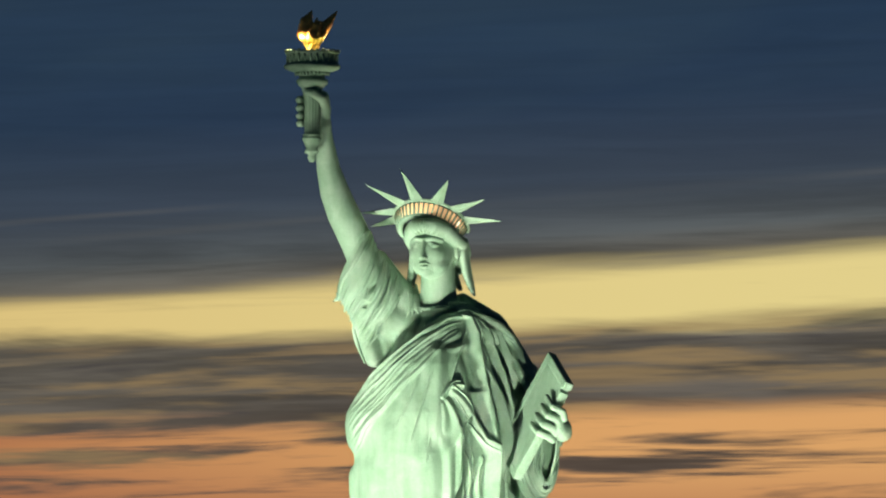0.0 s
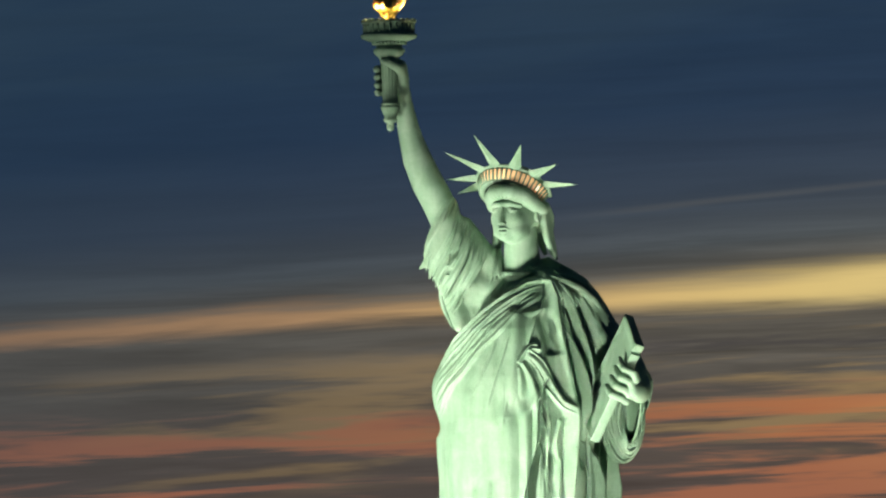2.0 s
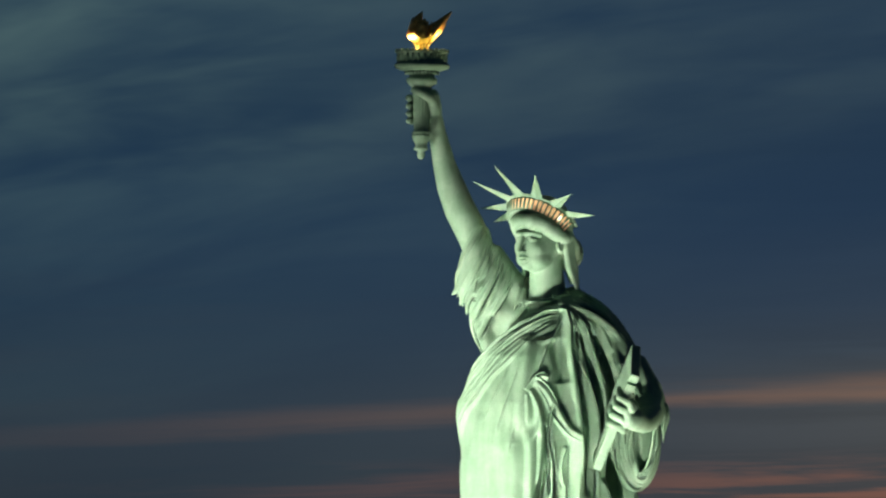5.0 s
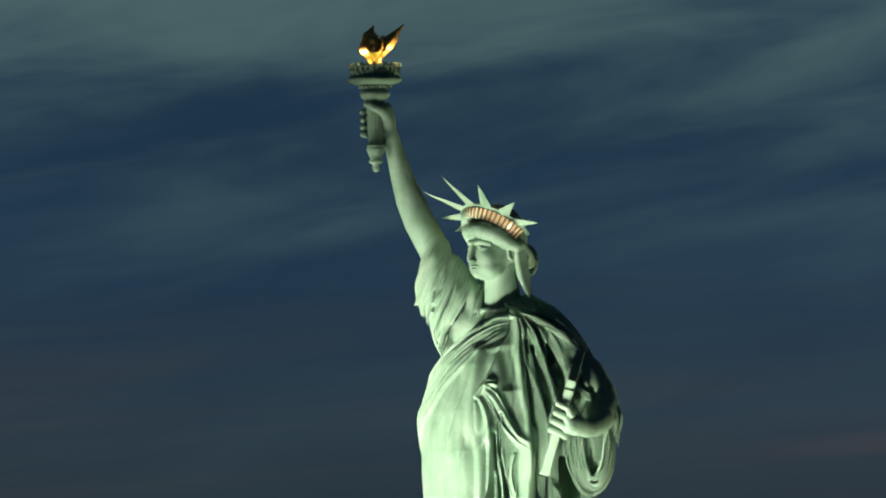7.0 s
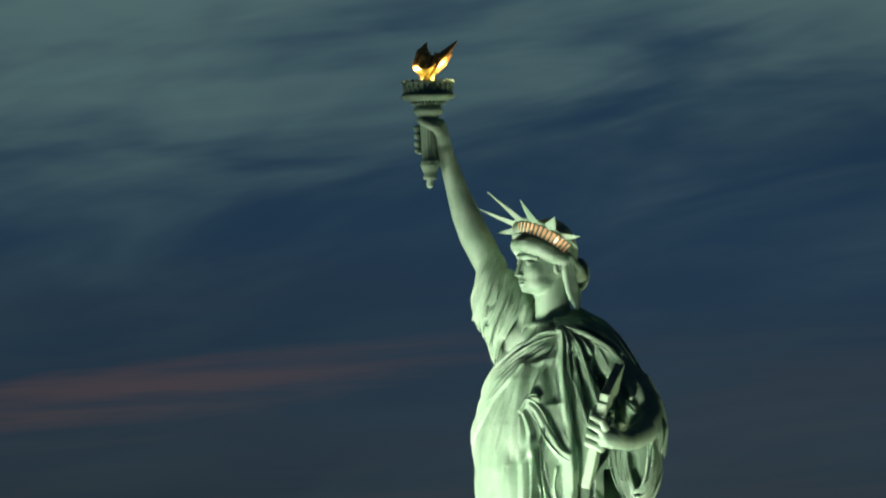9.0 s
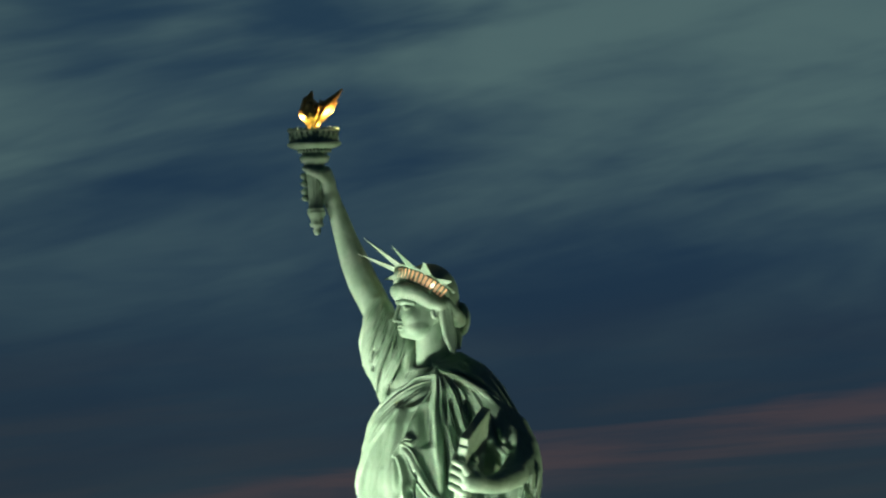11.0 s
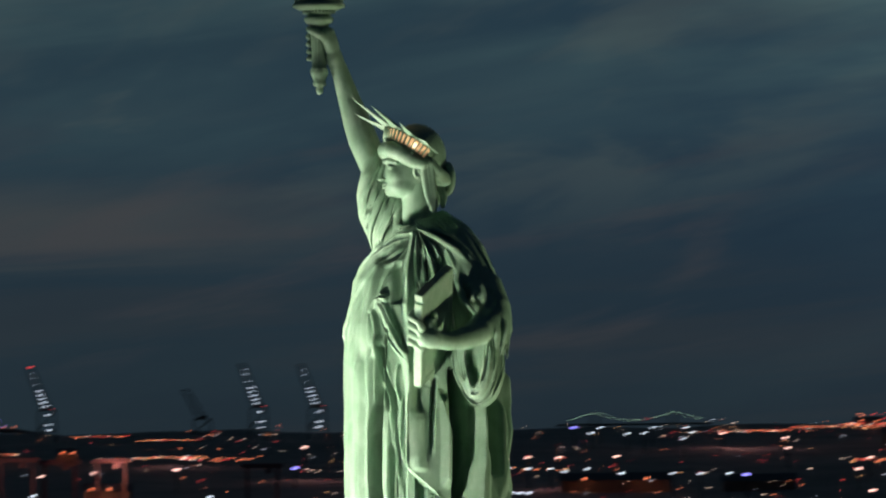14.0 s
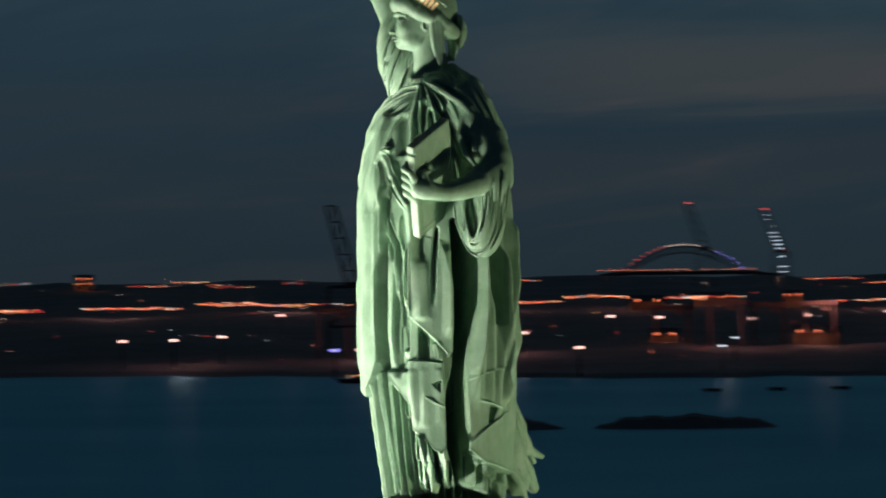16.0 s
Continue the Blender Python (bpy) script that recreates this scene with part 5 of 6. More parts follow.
NEAR_ROWS = [(83.34, 82.83, 4089, 34), (82.75, 82.29, 4034, 34), (82.29, 81.29, 4035, 24), (81.27, 80.99, 4064, 26), (80.99, 80.32, 4037, 44), (80.54, 80.03, 4041, 34), (80.04, 79.48, 4152, 34), (79.47, 78.76, 4095, 44), (78.94, 78.74, 4106, 20),
             (78.72, 78.41, 4123, 18), (77.71, 77.48, 3994, 14), (77.38, 76.74, 4015, 34), (76.9, 76.74, 3972, 16), (76.69, 76.33, 3963, 20), (85.13, 84.75, 3968, 30), (84.37, 83.5, 3998, 60), (83.25, 82.74, 4057, 30), (75.2, 73.4, 3700, 26)]
TOWN_ROWS = [(70.91, 70.17, 4640, 70), (70.2, 69.59, 4375, 70), (69.57, 69.02, 4493, 50), (70.93, 69.11, 3813, 70), (69.2, 66.0, 4450, 160), (69.0, 65.0, 4640, 120)]


def city_lights():
    rng = random.Random(11)
    verts, faces, idx = [], [], []

    def dot(p, r, mat, wide=1.0):
        b = len(verts)
        for q in ((r * wide, 0, 0), (-r * wide, 0, 0), (0, r * wide, 0), (0, -r * wide, 0), (0, 0, r), (0, 0, -r)):
            verts.append(p + Vector(q))
        for f in ((0, 2, 4), (2, 1, 4), (1, 3, 4), (3, 0, 4), (2, 0, 5), (1, 2, 5), (3, 1, 5), (0, 3, 5)):
            faces.append(tuple(b + i for i in f))
            idx.append(mat)

    for rows_, thin, lo, hi, spread, weights in ((FAR_ROWS, 0.80, 0.28, 0.56, 20, (44, 26, 12, 6, 12)), (NEAR_ROWS, 0.72, 0.30, 0.68, 22, (40, 22, 14, 6, 18)), (TOWN_ROWS, 0.8, 0.35, 0.85, 60, (48, 30, 8, 6, 8))):
        for a0, a1, d, count in rows_:
            count = int(count * thin)
            for i in range(count):
                a = a0 + (a1 - a0) * (i + rng.uniform(-0.4, 0.4)) / count
                dist = min(d + rng.gauss(0, spread), 4825)
                dot(far(a, dist, rise(d) + 6 + (rng.uniform(-0.4, 0.4) if thin > 0.75 else rng.uniform(-0.7, 0.7))), rng.uniform(lo, hi), rng.choices(range(5), weights)[0], rng.uniform(0.9, 1.5))
    for i in range(580):
        a, dist = rng.choice((rng.uniform(63, 88), rng.uniform(67, 77))), rng.uniform(3150, 4800)
        dot(far(a, dist, rise(dist) + rng.uniform(2, 8)), rng.uniform(0.15, 0.36) * (1.3 if 67 < a < 77 else 1.0), rng.choices(range(5), (20, 36, 26, 10, 8))[0], 1.3)
    # windows of the lit blocks on the skyline
    for i in range(90):
        a = rng.uniform(68.9, 70.8)
        dot(far(a, 4695, EYE.z + 4695 * math.tan(radians(rng.uniform(-0.34, -0.17)))), rng.uniform(0.4, 0.8), rng.choice((0, 0, 1, 1, 4)), 1.2)
    me = mesh_object("city_lights", verts, faces, LAMPS, index=idx)
    return tagged(me, "scattered orange red and white city lights at night", "city lights", kind="stuff")


city_lights()


def yard_mast(a, d, r, mat):
    p = far(a, d)
    ob = tagged(new("light_mast"), "tall dark mast with a bright yard light", "light mast", "yard lights on the shore")
    ob.location = (p.x, p.y, rise(d) - 1.5)
    h = 14.0
    bm = bmesh.new()
    add_bar(bm, (0, 0, 0), (0, 0, h), 0.5, 6, 0.3)
    part("pole", bm, STEEL, ob)
    bm = bmesh.new()
    ax_ = Vector((math.cos(radians(a)), math.sin(radians(a)), 0))
    add_bar(bm, ax_ * -r * 1.6 + Vector((0, 0, h + r)), ax_ * r * 1.6 + Vector((0, 0, h + r)), 0.15, 4)
    head_ = part("lamp_head", bm, STEEL, ob)
    for i in range(3):
        bm = bmesh.new()
        bmesh.ops.create_icosphere(bm, subdivisions=1, radius=r, matrix=Matrix.Translation(ax_ * (r * 1.3 * (i - 1)) + Vector((0, 0, h))))
        part("lamp", bm, mat, head_)


for a, d in ((82.56, 3617), (83.05, 3271), (81.14, 3629), (81.04, 3365), (81.05, 3285), (80.77, 3287), (80.54, 3283), (80.32, 3279), (81.56, 3385), (78.27, 3468), (77.79, 3516), (77.05, 3558), (75.85, 3975), (75.33, 3060), (81.77, 3065),
             (83.94, 3218), (83.48, 3224), (79.56, 3532), (79.12, 3503), (79.78, 3060)):
    yard_mast(a, d, 0.75, LAMP_PINK)
for a, d in ((76.96, 3768), (72.05, 4188), (71.5, 4062), (71.5, 3838), (74.07, 3659), (73.86, 3707), (73.58, 3701), (73.06, 3709), (70.78, 3632), (70.91, 3436), (70.83, 3109)):
    yard_mast(a, d, 0.65, LAMP_PINK)
for a, d in ((82.0, 3060), (81.51, 3060), (75.98, 3562), (73.38, 4381), (71.93, 3364)):
    yard_mast(a, d, 0.8, LAMP_BLUE)
for a, d in ((78.39, 3172), (78.49, 3060), (76.88, 3060), (76.81, 3126), (73.14, 4373), (73.24, 4229), (72.91, 4203), (72.67, 4357), (72.76, 4213), (72.37, 4345), (72.32, 4226), (72.42, 4065),
             (74.06, 3505), (73.88, 3501), (73.68, 3497), (73.56, 3445), (73.35, 3489), (73.05, 3407), (72.59, 3396), (72.34, 3390), (72.08, 3386), (74.01, 3127), (74.09, 3129), (73.93, 3125)):
    yard_mast(a, d, 0.6, LAMP_COOL)


def gantry_crane(a, dist, height, lit, top_red=True, span=7.0, thick=1.0):
    """A harbour crane with its boom raised: four legs, cross ties, a slanting lattice boom and a mast."""
    p = far(a, dist)
    g = rise(dist) - 1.5
    ob = tagged(new("gantry_crane"), "tall dark harbour crane with raised boom" + (" and rows of white lamps" if lit else ""), "crane", "harbour cranes")
    ob.matrix_world = pose(p.x, p.y, g, 0, 0, a)
    h = height - g
    for sx_ in (-1, 1):
        for sy_ in (-1, 1):
            bm = bmesh.new()
            add_bar(bm, (span * sx_, 9 * sy_, 0), ((span - 1) * sx_, 8 * sy_, h * 0.45), 0.55 * thick, 4)
            part("leg", bm, STEEL, ob)
    for sy_ in (-1, 1):
        for p0, p1, r in (((-span, 9 * sy_, h * 0.18), (span, 9 * sy_, h * 0.18), 0.35 * thick), ((-span + 1, 8 * sy_, h * 0.45), (span - 1, 8 * sy_, h * 0.45), 0.4 * thick), ((-span, 9 * sy_, h * 0.18), (span - 1, 8 * sy_, h * 0.45), 0.4 * thick)):
            bm = bmesh.new()
            add_bar(bm, p0, p1, r, 4)
            part("brace", bm, STEEL, ob)
    bm = bmesh.new()
    for s_ in (-1, 1):
        add_bar(bm, (3.4 * s_, 7, h * 0.45), (2.6 * s_ - 12, 6, h), 0.42 * thick, 4)
        add_bar(bm, (3.4 * s_, 3, h * 0.45), (2.6 * s_ - 12, 2.5, h), 0.42 * thick, 4)
    for i in range(5):
        t0, t1 = i / 5, (i + 1) / 5
        q = lambda t, s_: (3.4 * s_ * (1 - t) + 2.6 * s_ * t - 12 * t, 7 - t, h * 0.45 + h * 0.55 * t)
        add_bar(bm, q(t0, -1), q(t1, 1), 0.22 * thick, 4)
        add_bar(bm, q(t1, -1), q(t1, 1), 0.22 * thick, 4)
    boom = part("boom", bm, STEEL, ob)
    bm = bmesh.new()
    add_box(bm, (-2.5, -5, h * 0.45), (3.5, 1, h * 0.45 + 2.6), bevel=0.3)
    part("machine_house", bm, STEEL, ob)
    if lit:
        for f, w, tall in ((0.93, 1.2, 0.10), (0.87, 1.3, 0.10), (0.78, 1.9, 0.26), (0.70, 2.0, 0.26), (0.65, 1.9, 0.26), (0.60, 2.1, 0.28), (0.55, 2.1, 0.28), (0.50, 2.0, 0.26)):
            t = (f - 0.45) / 0.55
            bm = bmesh.new()
            c = Vector((-12 * t, 8 - t, h * f))
            add_box(bm, c - Vector((w, 0.4, tall)), c + Vector((w, 0.4, tall)))
            part("lamp_row", bm, LAMP_COOL, boom)
        for f, w in ((0.39, 2.2), (0.26, 2.2), (0.19, 1.8)):
            bm = bmesh.new()
            add_box(bm, (1.5 - w, 9.5, h * f), (1.5 + w, 10.3, h * f + 0.5))
            part("lamp_row", bm, LAMP_COOL, ob)
        bm = bmesh.new()
        add_box(bm, (2.0, 9.5, h * 0.46), (4.5, 10.3, h * 0.46 + 0.5))
        part("beacon", bm, LAMP_RED, ob)
    if top_red:
        bm = bmesh.new()
        add_box(bm, (-13.5, 5, h), (-10, 7, h + 0.8))
        part("beacon", bm, LAMP_RED, boom)


for a, dist, height, lit, red in ((78.81, 4600, 94, False, True), (78.12, 4600, 89, True, True), (76.72, 4600, 72, False, False), (76.21, 4600, 90, True, False), (75.68, 4600, 89, True, False), (75.12, 4600, 88, False, True)):
    gantry_crane(a, dist, height, lit, red)
gantry_crane(81.87, 3400, 87, False, False, 14.0, 1.7)


def yard_gantry(a, dist, w, h):
    """A low portal crane over the stacks: two trestles and a girder."""
    p = far(a, dist)
    ob = tagged(new("portal_crane"), "low rust-red steel portal crane in the dock yard", "crane", "portal cranes")
    ob.matrix_world = pose(p.x, p.y, rise(dist) - 1.5, 0, 0, a)
    for s_ in (-1, 1):
        bm = bmesh.new()
        for y in (-4, 4):
            add_bar(bm, (s_ * w / 2, y, 0), (s_ * w / 2, y * 0.5, h), 0.9, 4)
        add_bar(bm, (s_ * w / 2, -3.5, h * 0.3), (s_ * w / 2, 3.5, h * 0.3), 0.5, 4)
        part("trestle", bm, RUST, ob)
    bm = bmesh.new()
    add_box(bm, (-w * 0.7, -2.2, h), (w * 0.7, 2.2, h + 2.4), bevel=0.2)
    part("girder", bm, RUST, ob)
    bm = bmesh.new()
    add_box(bm, (w * 0.1, -2.0, h - 3.0), (w * 0.1 + 3.5, 2.0, h), bevel=0.2)
    part("trolley", bm, RUST, ob)


for a, dist, w, h in ((78.51, 3400, 17, 24), (78.12, 3420, 16, 22), (77.66, 3400, 15, 23), (82.05, 3330, 15, 24), (81.62, 3340, 13, 22), (79.0, 3440, 18, 20), (76.3, 3380, 16, 20), (74.6, 3400, 15, 18)):
    yard_gantry(a, dist, w, h)


def arch_bridge():
    """A long steel arch with a hung deck, lit along its crown and its roadway."""
    ob = tagged(new("arch_bridge"), "distant steel arch bridge with lights along arch and deck", "bridge")
    d = 4900.0
    p0, p1 = far(79.64, d), far(78.40, d)
    mid, axis = (p0 + p1) / 2, (p1 - p0).normalized()
    half = (p1 - p0).length / 2
    ob.location = (mid.x, mid.y, 0)
    base, crown, deck = 38.0, 63.0, 42.5
    arc = lambda u: axis * (u * half) + Vector((0, 0, crown - (crown - base) * u * u))
    bm = bmesh.new()
    n = 26
    for i in range(n):
        a, b = arc(-1 + 2 * i / n), arc(-1 + 2 * (i + 1) / n)
        low = Vector((0, 0, -5.0))
        add_bar(bm, a, b, 0.5, 4)
        add_bar(bm, a + low, b + low, 0.35, 4)
        add_bar(bm, a + low, b, 0.5, 4)
    arch = part("arch", bm, STEEL, ob)
    bm = bmesh.new()
    add_bar(bm, axis * -half * 1.9 + Vector((0, 0, deck - 8)), axis * -half + Vector((0, 0, deck)), 1.6, 4)
    add_bar(bm, axis * -half + Vector((0, 0, deck)), axis * half + Vector((0, 0, deck)), 1.6, 4)
    add_bar(bm, axis * half + Vector((0, 0, deck)), axis * half * 1.9 + Vector((0, 0, deck - 8)), 1.6, 4)
    deck_ = part("deck", bm, STEEL, ob)
    for i in range(-6, 7):
        u = i / 8.0
        bm = bmesh.new()
        add_bar(bm, arc(u) - Vector((0, 0, 3)), axis * (u * half) + Vector((0, 0, deck)), 0.35, 4)
        part("hanger", bm, STEEL, ob)
    for i in range(22):
        u = -0.95 + 1.9 * i / 21
        bm = bmesh.new()
        bmesh.ops.create_icosphere(bm, subdivisions=1, radius=0.6, matrix=Matrix.Translation(arc(u) + Vector((0, 0, 1.4))))
        part("arch_lamp", bm, LAMP_RED if abs(u + 0.6) < 0.33 else (LAMP_BLUE if u > 0.45 else LAMP_WHITE), arch)
    for i in range(17):
        u = -1.2 + 2.2 * i / 16
        bm = bmesh.new()
        bmesh.ops.create_icosphere(bm, subdivisions=1, radius=0.6, matrix=Matrix.Translation(axis * (u * half) + Vector((0, 0, deck + 2.5))))
        part("deck_lamp", bm, LAMP_ORANGE, deck_)


arch_bridge()


def suspension_bridge():
    """Two far towers with lamps strung along the hanging cables."""
    ob = tagged(new("suspension_bridge"), "far suspension bridge with pale lamps along its cables", "bridge")
    p0, p1 = far(73.15, 4900), far(72.45, 4900)
    axis, span = (p1 - p0).normalized(), (p1 - p0).length
    ob.location = (p0.x, p0.y, 0)
    top, low, deck = 50.5, 44.5, 41.5
    height_at = lambda u: low + (top - low) * (2 * u - 1) ** 2 if 0 <= u <= 1 else top - (top - low) * min(1.0, abs(u if u < 0 else u - 1) / 0.36)
    for u in (0, 1):
        bm = bmesh.new()
        for y in (-1, 1):
            add_bar(bm, axis * (u * span) + Vector((0.6 * y, 3 * y, 8)), axis * (u * span) + Vector((0.6 * y, 3 * y, top)), 0.7, 4)
        part("tower", bm, STEEL, ob)
    bm = bmesh.new()
    add_bar(bm, axis * (-0.5 * span) + Vector((0, 0, deck)), axis * (1.5 * span) + Vector((0, 0, deck)), 0.9, 4)
    part("deck", bm, STEEL, ob)
    bm = bmesh.new()
    steps = [-0.36 + 1.72 * i / 40 for i in range(41)]
    for u0, u1 in zip(steps, steps[1:]):
        add_bar(bm, axis * (u0 * span) + Vector((0, 0, height_at(u0))), axis * (u1 * span) + Vector((0, 0, height_at(u1))), 0.2, 4)
    cable = part("cable", bm, STEEL, ob)
    for i in range(46):
        u = -0.34 + 1.68 * i / 45
        bm = bmesh.new()
        bmesh.ops.create_icosphere(bm, subdivisions=1, radius=0.34, matrix=Matrix.Translation(axis * (u * span) + Vector((0, 0, height_at(u) + 0.5))))
        part("cable_lamp", bm, LAMP_RED if 0.62 < u < 0.72 else LAMP_GREEN, cable)


suspension_bridge()


def ferry(a, dist):
    p = far(a, dist)
    ob = tagged(new("ferry"), "small dark ferry with yellow and green lamps at the quay", "ferry")
    ob.matrix_world = pose(p.x, p.y, 0, 0, 0, a)
    bm = bmesh.new()
    hull = [bm.verts.new(v) for v in ((-18, -3, 0.0), (15, -3, 0.0), (15, 3, 0.0), (-18, 3, 0.0), (-20, -4, 2.2), (17, -4, 2.2), (17, 4, 2.2), (-20, 4, 2.2), (24, 0, 2.6), (21, 0, 0.0))]
    for f in ((0, 1, 5, 4), (1, 9, 8, 5), (9, 2, 6, 8), (2, 3, 7, 6), (3, 0, 4, 7), (4, 5, 8, 6, 7), (0, 3, 2, 9, 1)):
        bm.faces.new([hull[i] for i in f])
    part("hull", bm, STEEL, ob)
    bm = bmesh.new()
    add_box(bm, (-12, -3, 2.3), (8, 3, 4.6), bevel=0.2)
    add_box(bm, (-2, -2, 4.6), (6, 2, 6.6), bevel=0.2)
    cabin = part("cabin", bm, STEEL, ob)
    for x, z, mat in ((-13, 3.4, LAMP_YELLOW), (-9, 3.8, LAMP_YELLOW), (-6, 3.3, LAMP_GREEN), (-2, 3.6, LAMP_YELLOW), (2, 5.6, LAMP_GREEN), (5, 3.2, LAMP_YELLOW), (7, 7.2, LAMP_COOL)):
        bm = bmesh.new()
        bmesh.ops.create_icosphere(bm, subdivisions=1, radius=0.42, matrix=Matrix.Translation((x, -3.3, z)))
        part("lamp", bm, mat, cabin)


ferry(81.6, 3000)


def warehouse(a, dist, w, h, depth, lit):
    p = far(a, dist)
    g = rise(dist) - 1.5
    ob = tagged(new("warehouse"), "long low dark warehouse" + (" lit orange by yard lamps" if lit else " on the far shore"), "warehouse", "sheds on the shore")
    ob.matrix_world = pose(p.x, p.y, g, 0, 0, a)
    bm = bmesh.new()
    add_box(bm, (-w / 2, -depth / 2, 0), (w / 2, depth / 2, h))
    wall = part("wall", bm, SHED, ob)
    bm = bmesh.new()
    vs = [bm.verts.new(v) for v in ((-w / 2 - 1, -depth / 2 - 1, h), (w / 2 + 1, -depth / 2 - 1, h), (w / 2 + 1, depth / 2 + 1, h), (-w / 2 - 1, depth / 2 + 1, h), (-w / 2 - 1, 0, h + 4), (w / 2 + 1, 0, h + 4))]
    for f in ((0, 1, 5, 4), (2, 3, 4, 5), (1, 2, 5), (3, 0, 4), (3, 2, 1, 0)):
        bm.faces.new([vs[i] for i in f])
    part("roof", bm, STEEL, ob)
    if lit:
        for i in (0, 2):
            x = w * (i - 1) / 3.5
            bm = bmesh.new()
            bmesh.ops.create_icosphere(bm, subdivisions=1, radius=0.8, matrix=Matrix.Translation((x, -depth / 2 - 6, h + 1)))
            part("wall_lamp", bm, LAMP_ORANGE, wall)
            lamp = bpy.data.lights.new("shed_lamp", "POINT")
            lamp.energy, lamp.color, lamp.shadow_soft_size = 420, (1.0, 0.34, 0.18), 0.8
            lo = new("shed_lamp", lamp)
            lo.location = ob.matrix_world @ Vector((x, -depth / 2 - 9, h * 0.8))


for a, dist, w, h, lit in ((77.98, 4098, 12, 8, True), (77.76, 3410, 17, 8, True), (78.72, 4132, 24, 6, True), (79.29, 4045, 22, 7, True), (79.07, 3450, 15, 6, True), (77.60, 3425, 14, 7, True), (84.43, 4640, 12, 10, True), (74.37, 3495, 32, 9, True),
                           (73.1, 3480, 60, 8, True), (71.8, 3500, 40, 6, False), (70.0, 4300, 90, 10, True), (69.3, 4400, 110, 8, True),
                           (70.7, 4720, 20, 7, True), (70.3, 4740, 26, 9, False), (69.8, 4720, 24, 7, True), (69.3, 4740, 30, 9, False)):
    warehouse(a, dist, w, h, 24, lit)
# a lone red-lit tower far up the river
def beacon_tower(x, y):
    ob = tagged(new("beacon_tower"), "slim dark tower with red lamps at its head", "tower")
    ob.location = (x, y, 10)
    bm = bmesh.new()
    add_bar(bm, (0, 0, 0), (0, 0, 33), 1.2, 6, 0.7)
    part("shaft", bm, STEEL, ob)
    for dx in (-2.2, 0.2, 2.6):
        bm = bmesh.new()
        bmesh.ops.create_icosphere(bm, subdivisions=1, radius=0.9, matrix=Matrix.Translation((dx * 0.55, dx * 0.83, 34)))
        part("beacon", bm, LAMP_RED, ob)


beacon_tower(-3472, 2350)
# unseen lamps added above the shore as city glow, reddening ground and walls below
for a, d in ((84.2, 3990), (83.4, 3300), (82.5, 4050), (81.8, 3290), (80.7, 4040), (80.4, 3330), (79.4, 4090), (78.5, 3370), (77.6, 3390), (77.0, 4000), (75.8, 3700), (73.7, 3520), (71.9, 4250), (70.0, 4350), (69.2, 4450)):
    lamp = bpy.data.lights.new("city_glow_fill", "POINT")
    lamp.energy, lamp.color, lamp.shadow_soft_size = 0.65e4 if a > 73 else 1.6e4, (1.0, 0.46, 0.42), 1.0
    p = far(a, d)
    new("city_glow_fill", lamp).location = (p.x, p.y, rise(d) + 20)


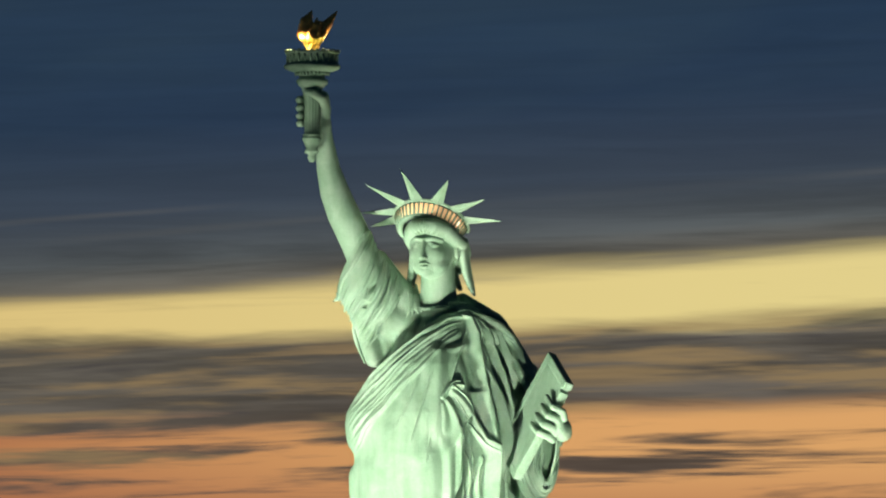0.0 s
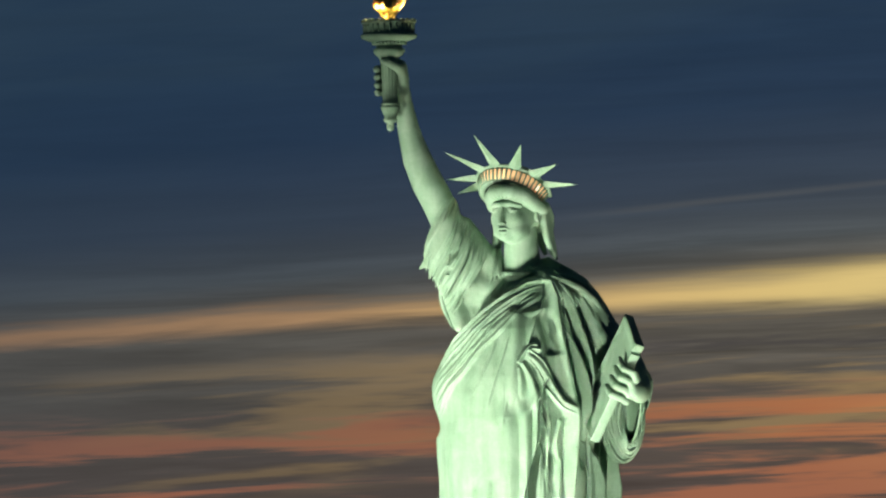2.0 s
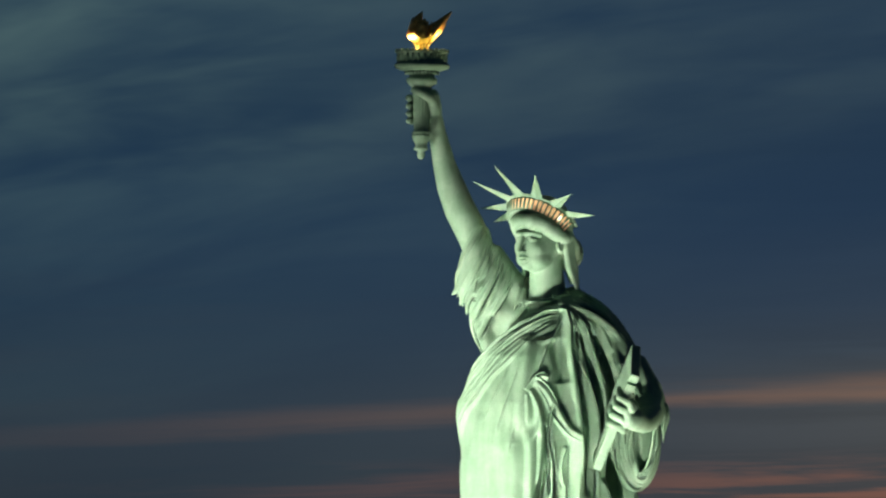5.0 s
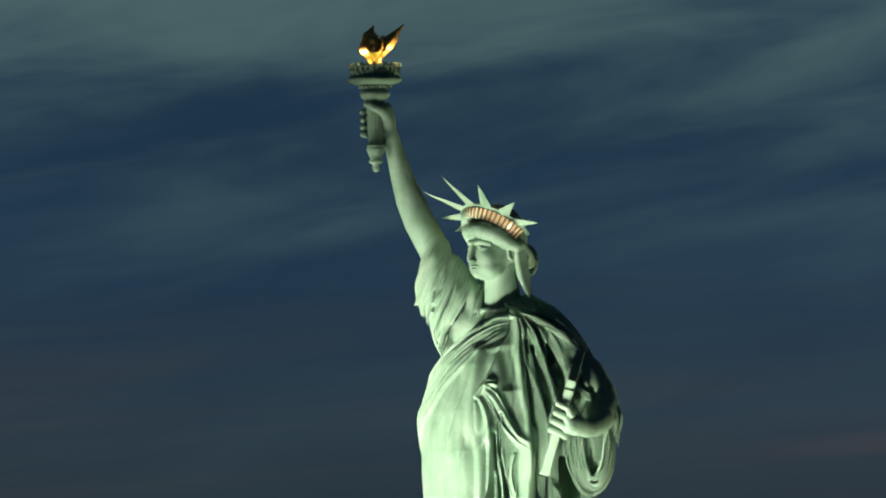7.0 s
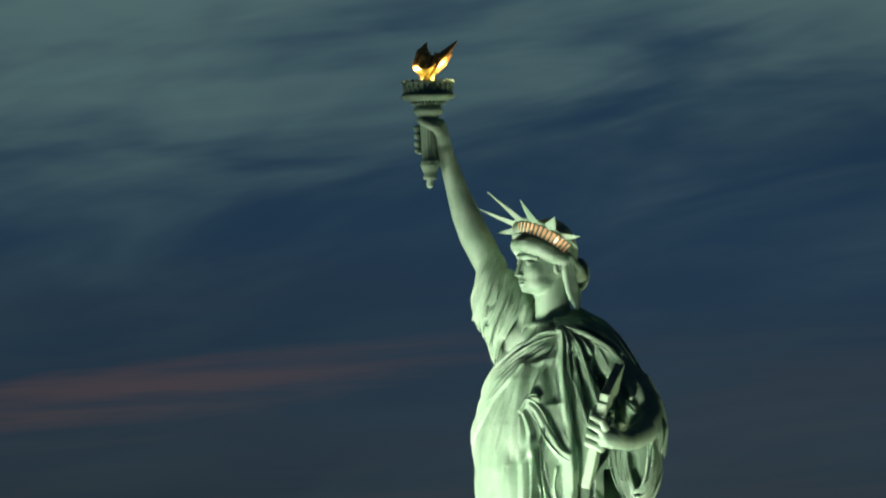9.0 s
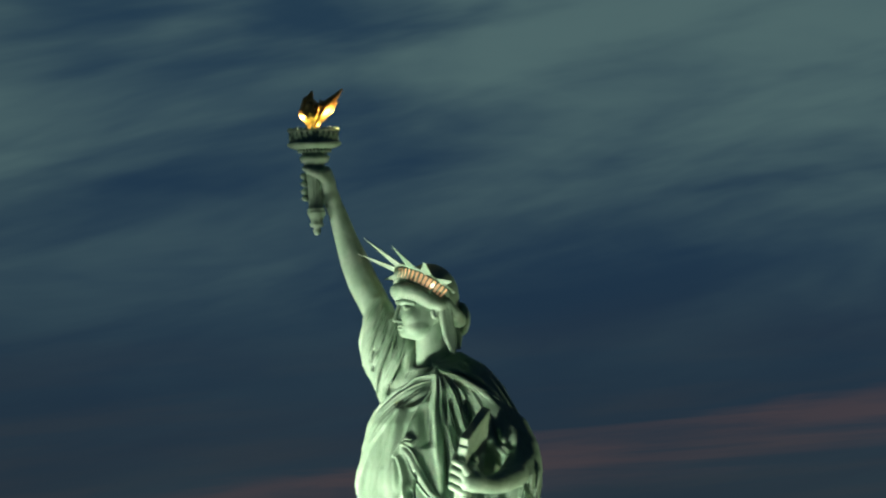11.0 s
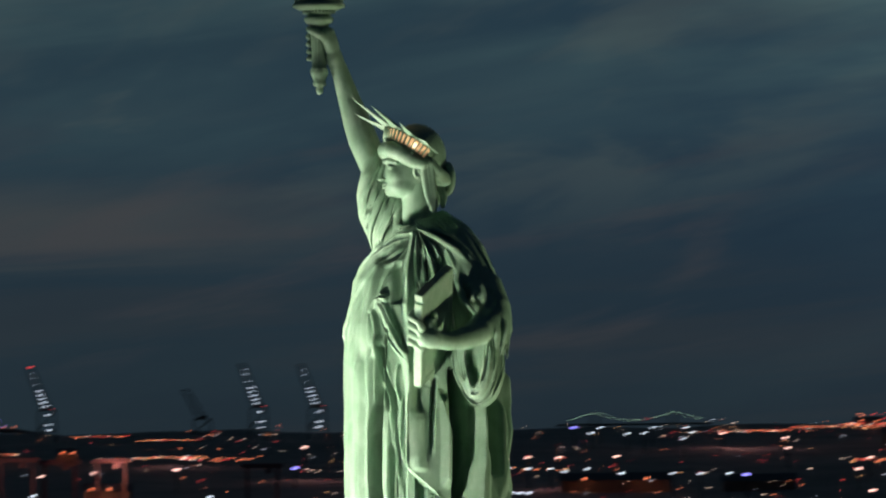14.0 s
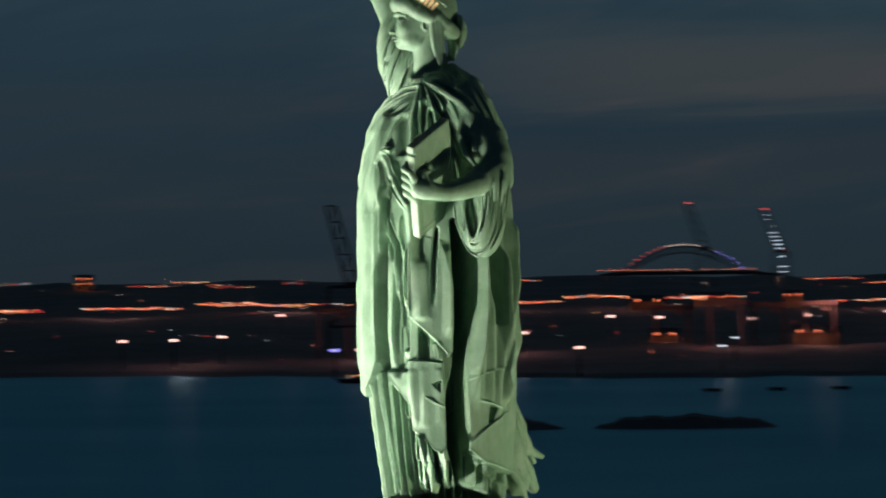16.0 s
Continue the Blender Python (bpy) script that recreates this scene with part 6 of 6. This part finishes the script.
def breakwater(a0, a1, dist, seed, top=4.0):
    p, q = far(a0, dist), far(a1, dist)
    m, half = (p + q) / 2, (p - q).length / 2
    rngb = random.Random(seed)
    n = 28
    verts, faces = [], []
    ax_ = (q - p).normalized()
    side = Vector((-ax_.y, ax_.x, 0))
    for i in range(n + 1):
        u = -1 + 2 * i / n
        w = 14 * math.sqrt(max(0.02, 1 - u * u))
        h = (top * max(0.0, 1 - u ** 4) + 0.3) * rngb.uniform(0.8, 1.2)
        c = m + ax_ * (u * half)
        for s_, z in ((-1, -0.6), (-0.55, h * 0.8), (0.1, h), (0.6, h * 0.7), (1, -0.6)):
            verts.append((c.x + side.x * w * s_, c.y + side.y * w * s_, z))
    for i in range(n):
        for k in range(4):
            faces.append((i * 5 + k, i * 5 + k + 1, i * 5 + k + 6, i * 5 + k + 5))
    tagged(mesh_object("islet", verts, faces, SOIL), "low dark wooded islet lying in the water", "islet", "islets in the harbour")


breakwater(81.48, 79.73, 2200, 1)
breakwater(79.45, 77.8, 2200, 2)
breakwater(74.75, 72.2, 2760, 3, 1.6)


def mooring_dolphin(a, dist):
    p = far(a, dist)
    bm = bmesh.new()
    for i in range(5):
        q = i * 1.2566
        add_bar(bm, (5.6 * math.cos(q), 3.2 * math.sin(q), -1), (4.6 * math.cos(q), 2.6 * math.sin(q), 1.0), 0.8, 6)
    add_box(bm, (-6, -3, 0.6), (6, 3, 1.5), bevel=0.25)
    ob = part("mooring_dolphin", bm, STEEL)
    ob.location = (p.x, p.y, 0)
    tagged(ob, "dark timber mooring platform standing in the water", "mooring platform", "mooring platforms")


for i in range(8):
    mooring_dolphin(78.53 - 0.582 * i, 2740 + 8 * i)


def airliner(a, e, dist):
    p = far(a, dist, EYE.z + dist * math.tan(radians(e)))
    bm = bmesh.new()
    add_bar(bm, (-5, 0, 0), (5, 0, 0), 0.5, 8, 0.3)
    add_bar(bm, (0, -5, 0), (1.5, 0, 0), 0.2, 4)
    add_bar(bm, (0, 5, 0), (1.5, 0, 0), 0.2, 4)
    ob = part("airliner", bm, STEEL)
    ob.matrix_world = pose(p.x, p.y, p.z, 0, 0, a)
    bm = bmesh.new()
    bmesh.ops.create_icosphere(bm, subdivisions=1, radius=0.7)
    part("landing_light", bm, LAMP_COOL, ob)
    tagged(ob, "distant airliner with a pale landing light in flight", "airliner")


airliner(75.32, 0.86, 4700)

# the lamps that light the flame
for x, y, z, watts in ((TX - 0.62, TY - 1.00, 45.1, 480), (TX + 1.05, TY + 1.25, 45.2, 520)):
    lamp = bpy.data.lights.new("flame_lamp", "POINT")
    lamp.energy, lamp.color, lamp.shadow_soft_size = watts, (1.0, 0.72, 0.38), 0.12
    new("flame_lamp", lamp).location = (x, y, z + BASE)
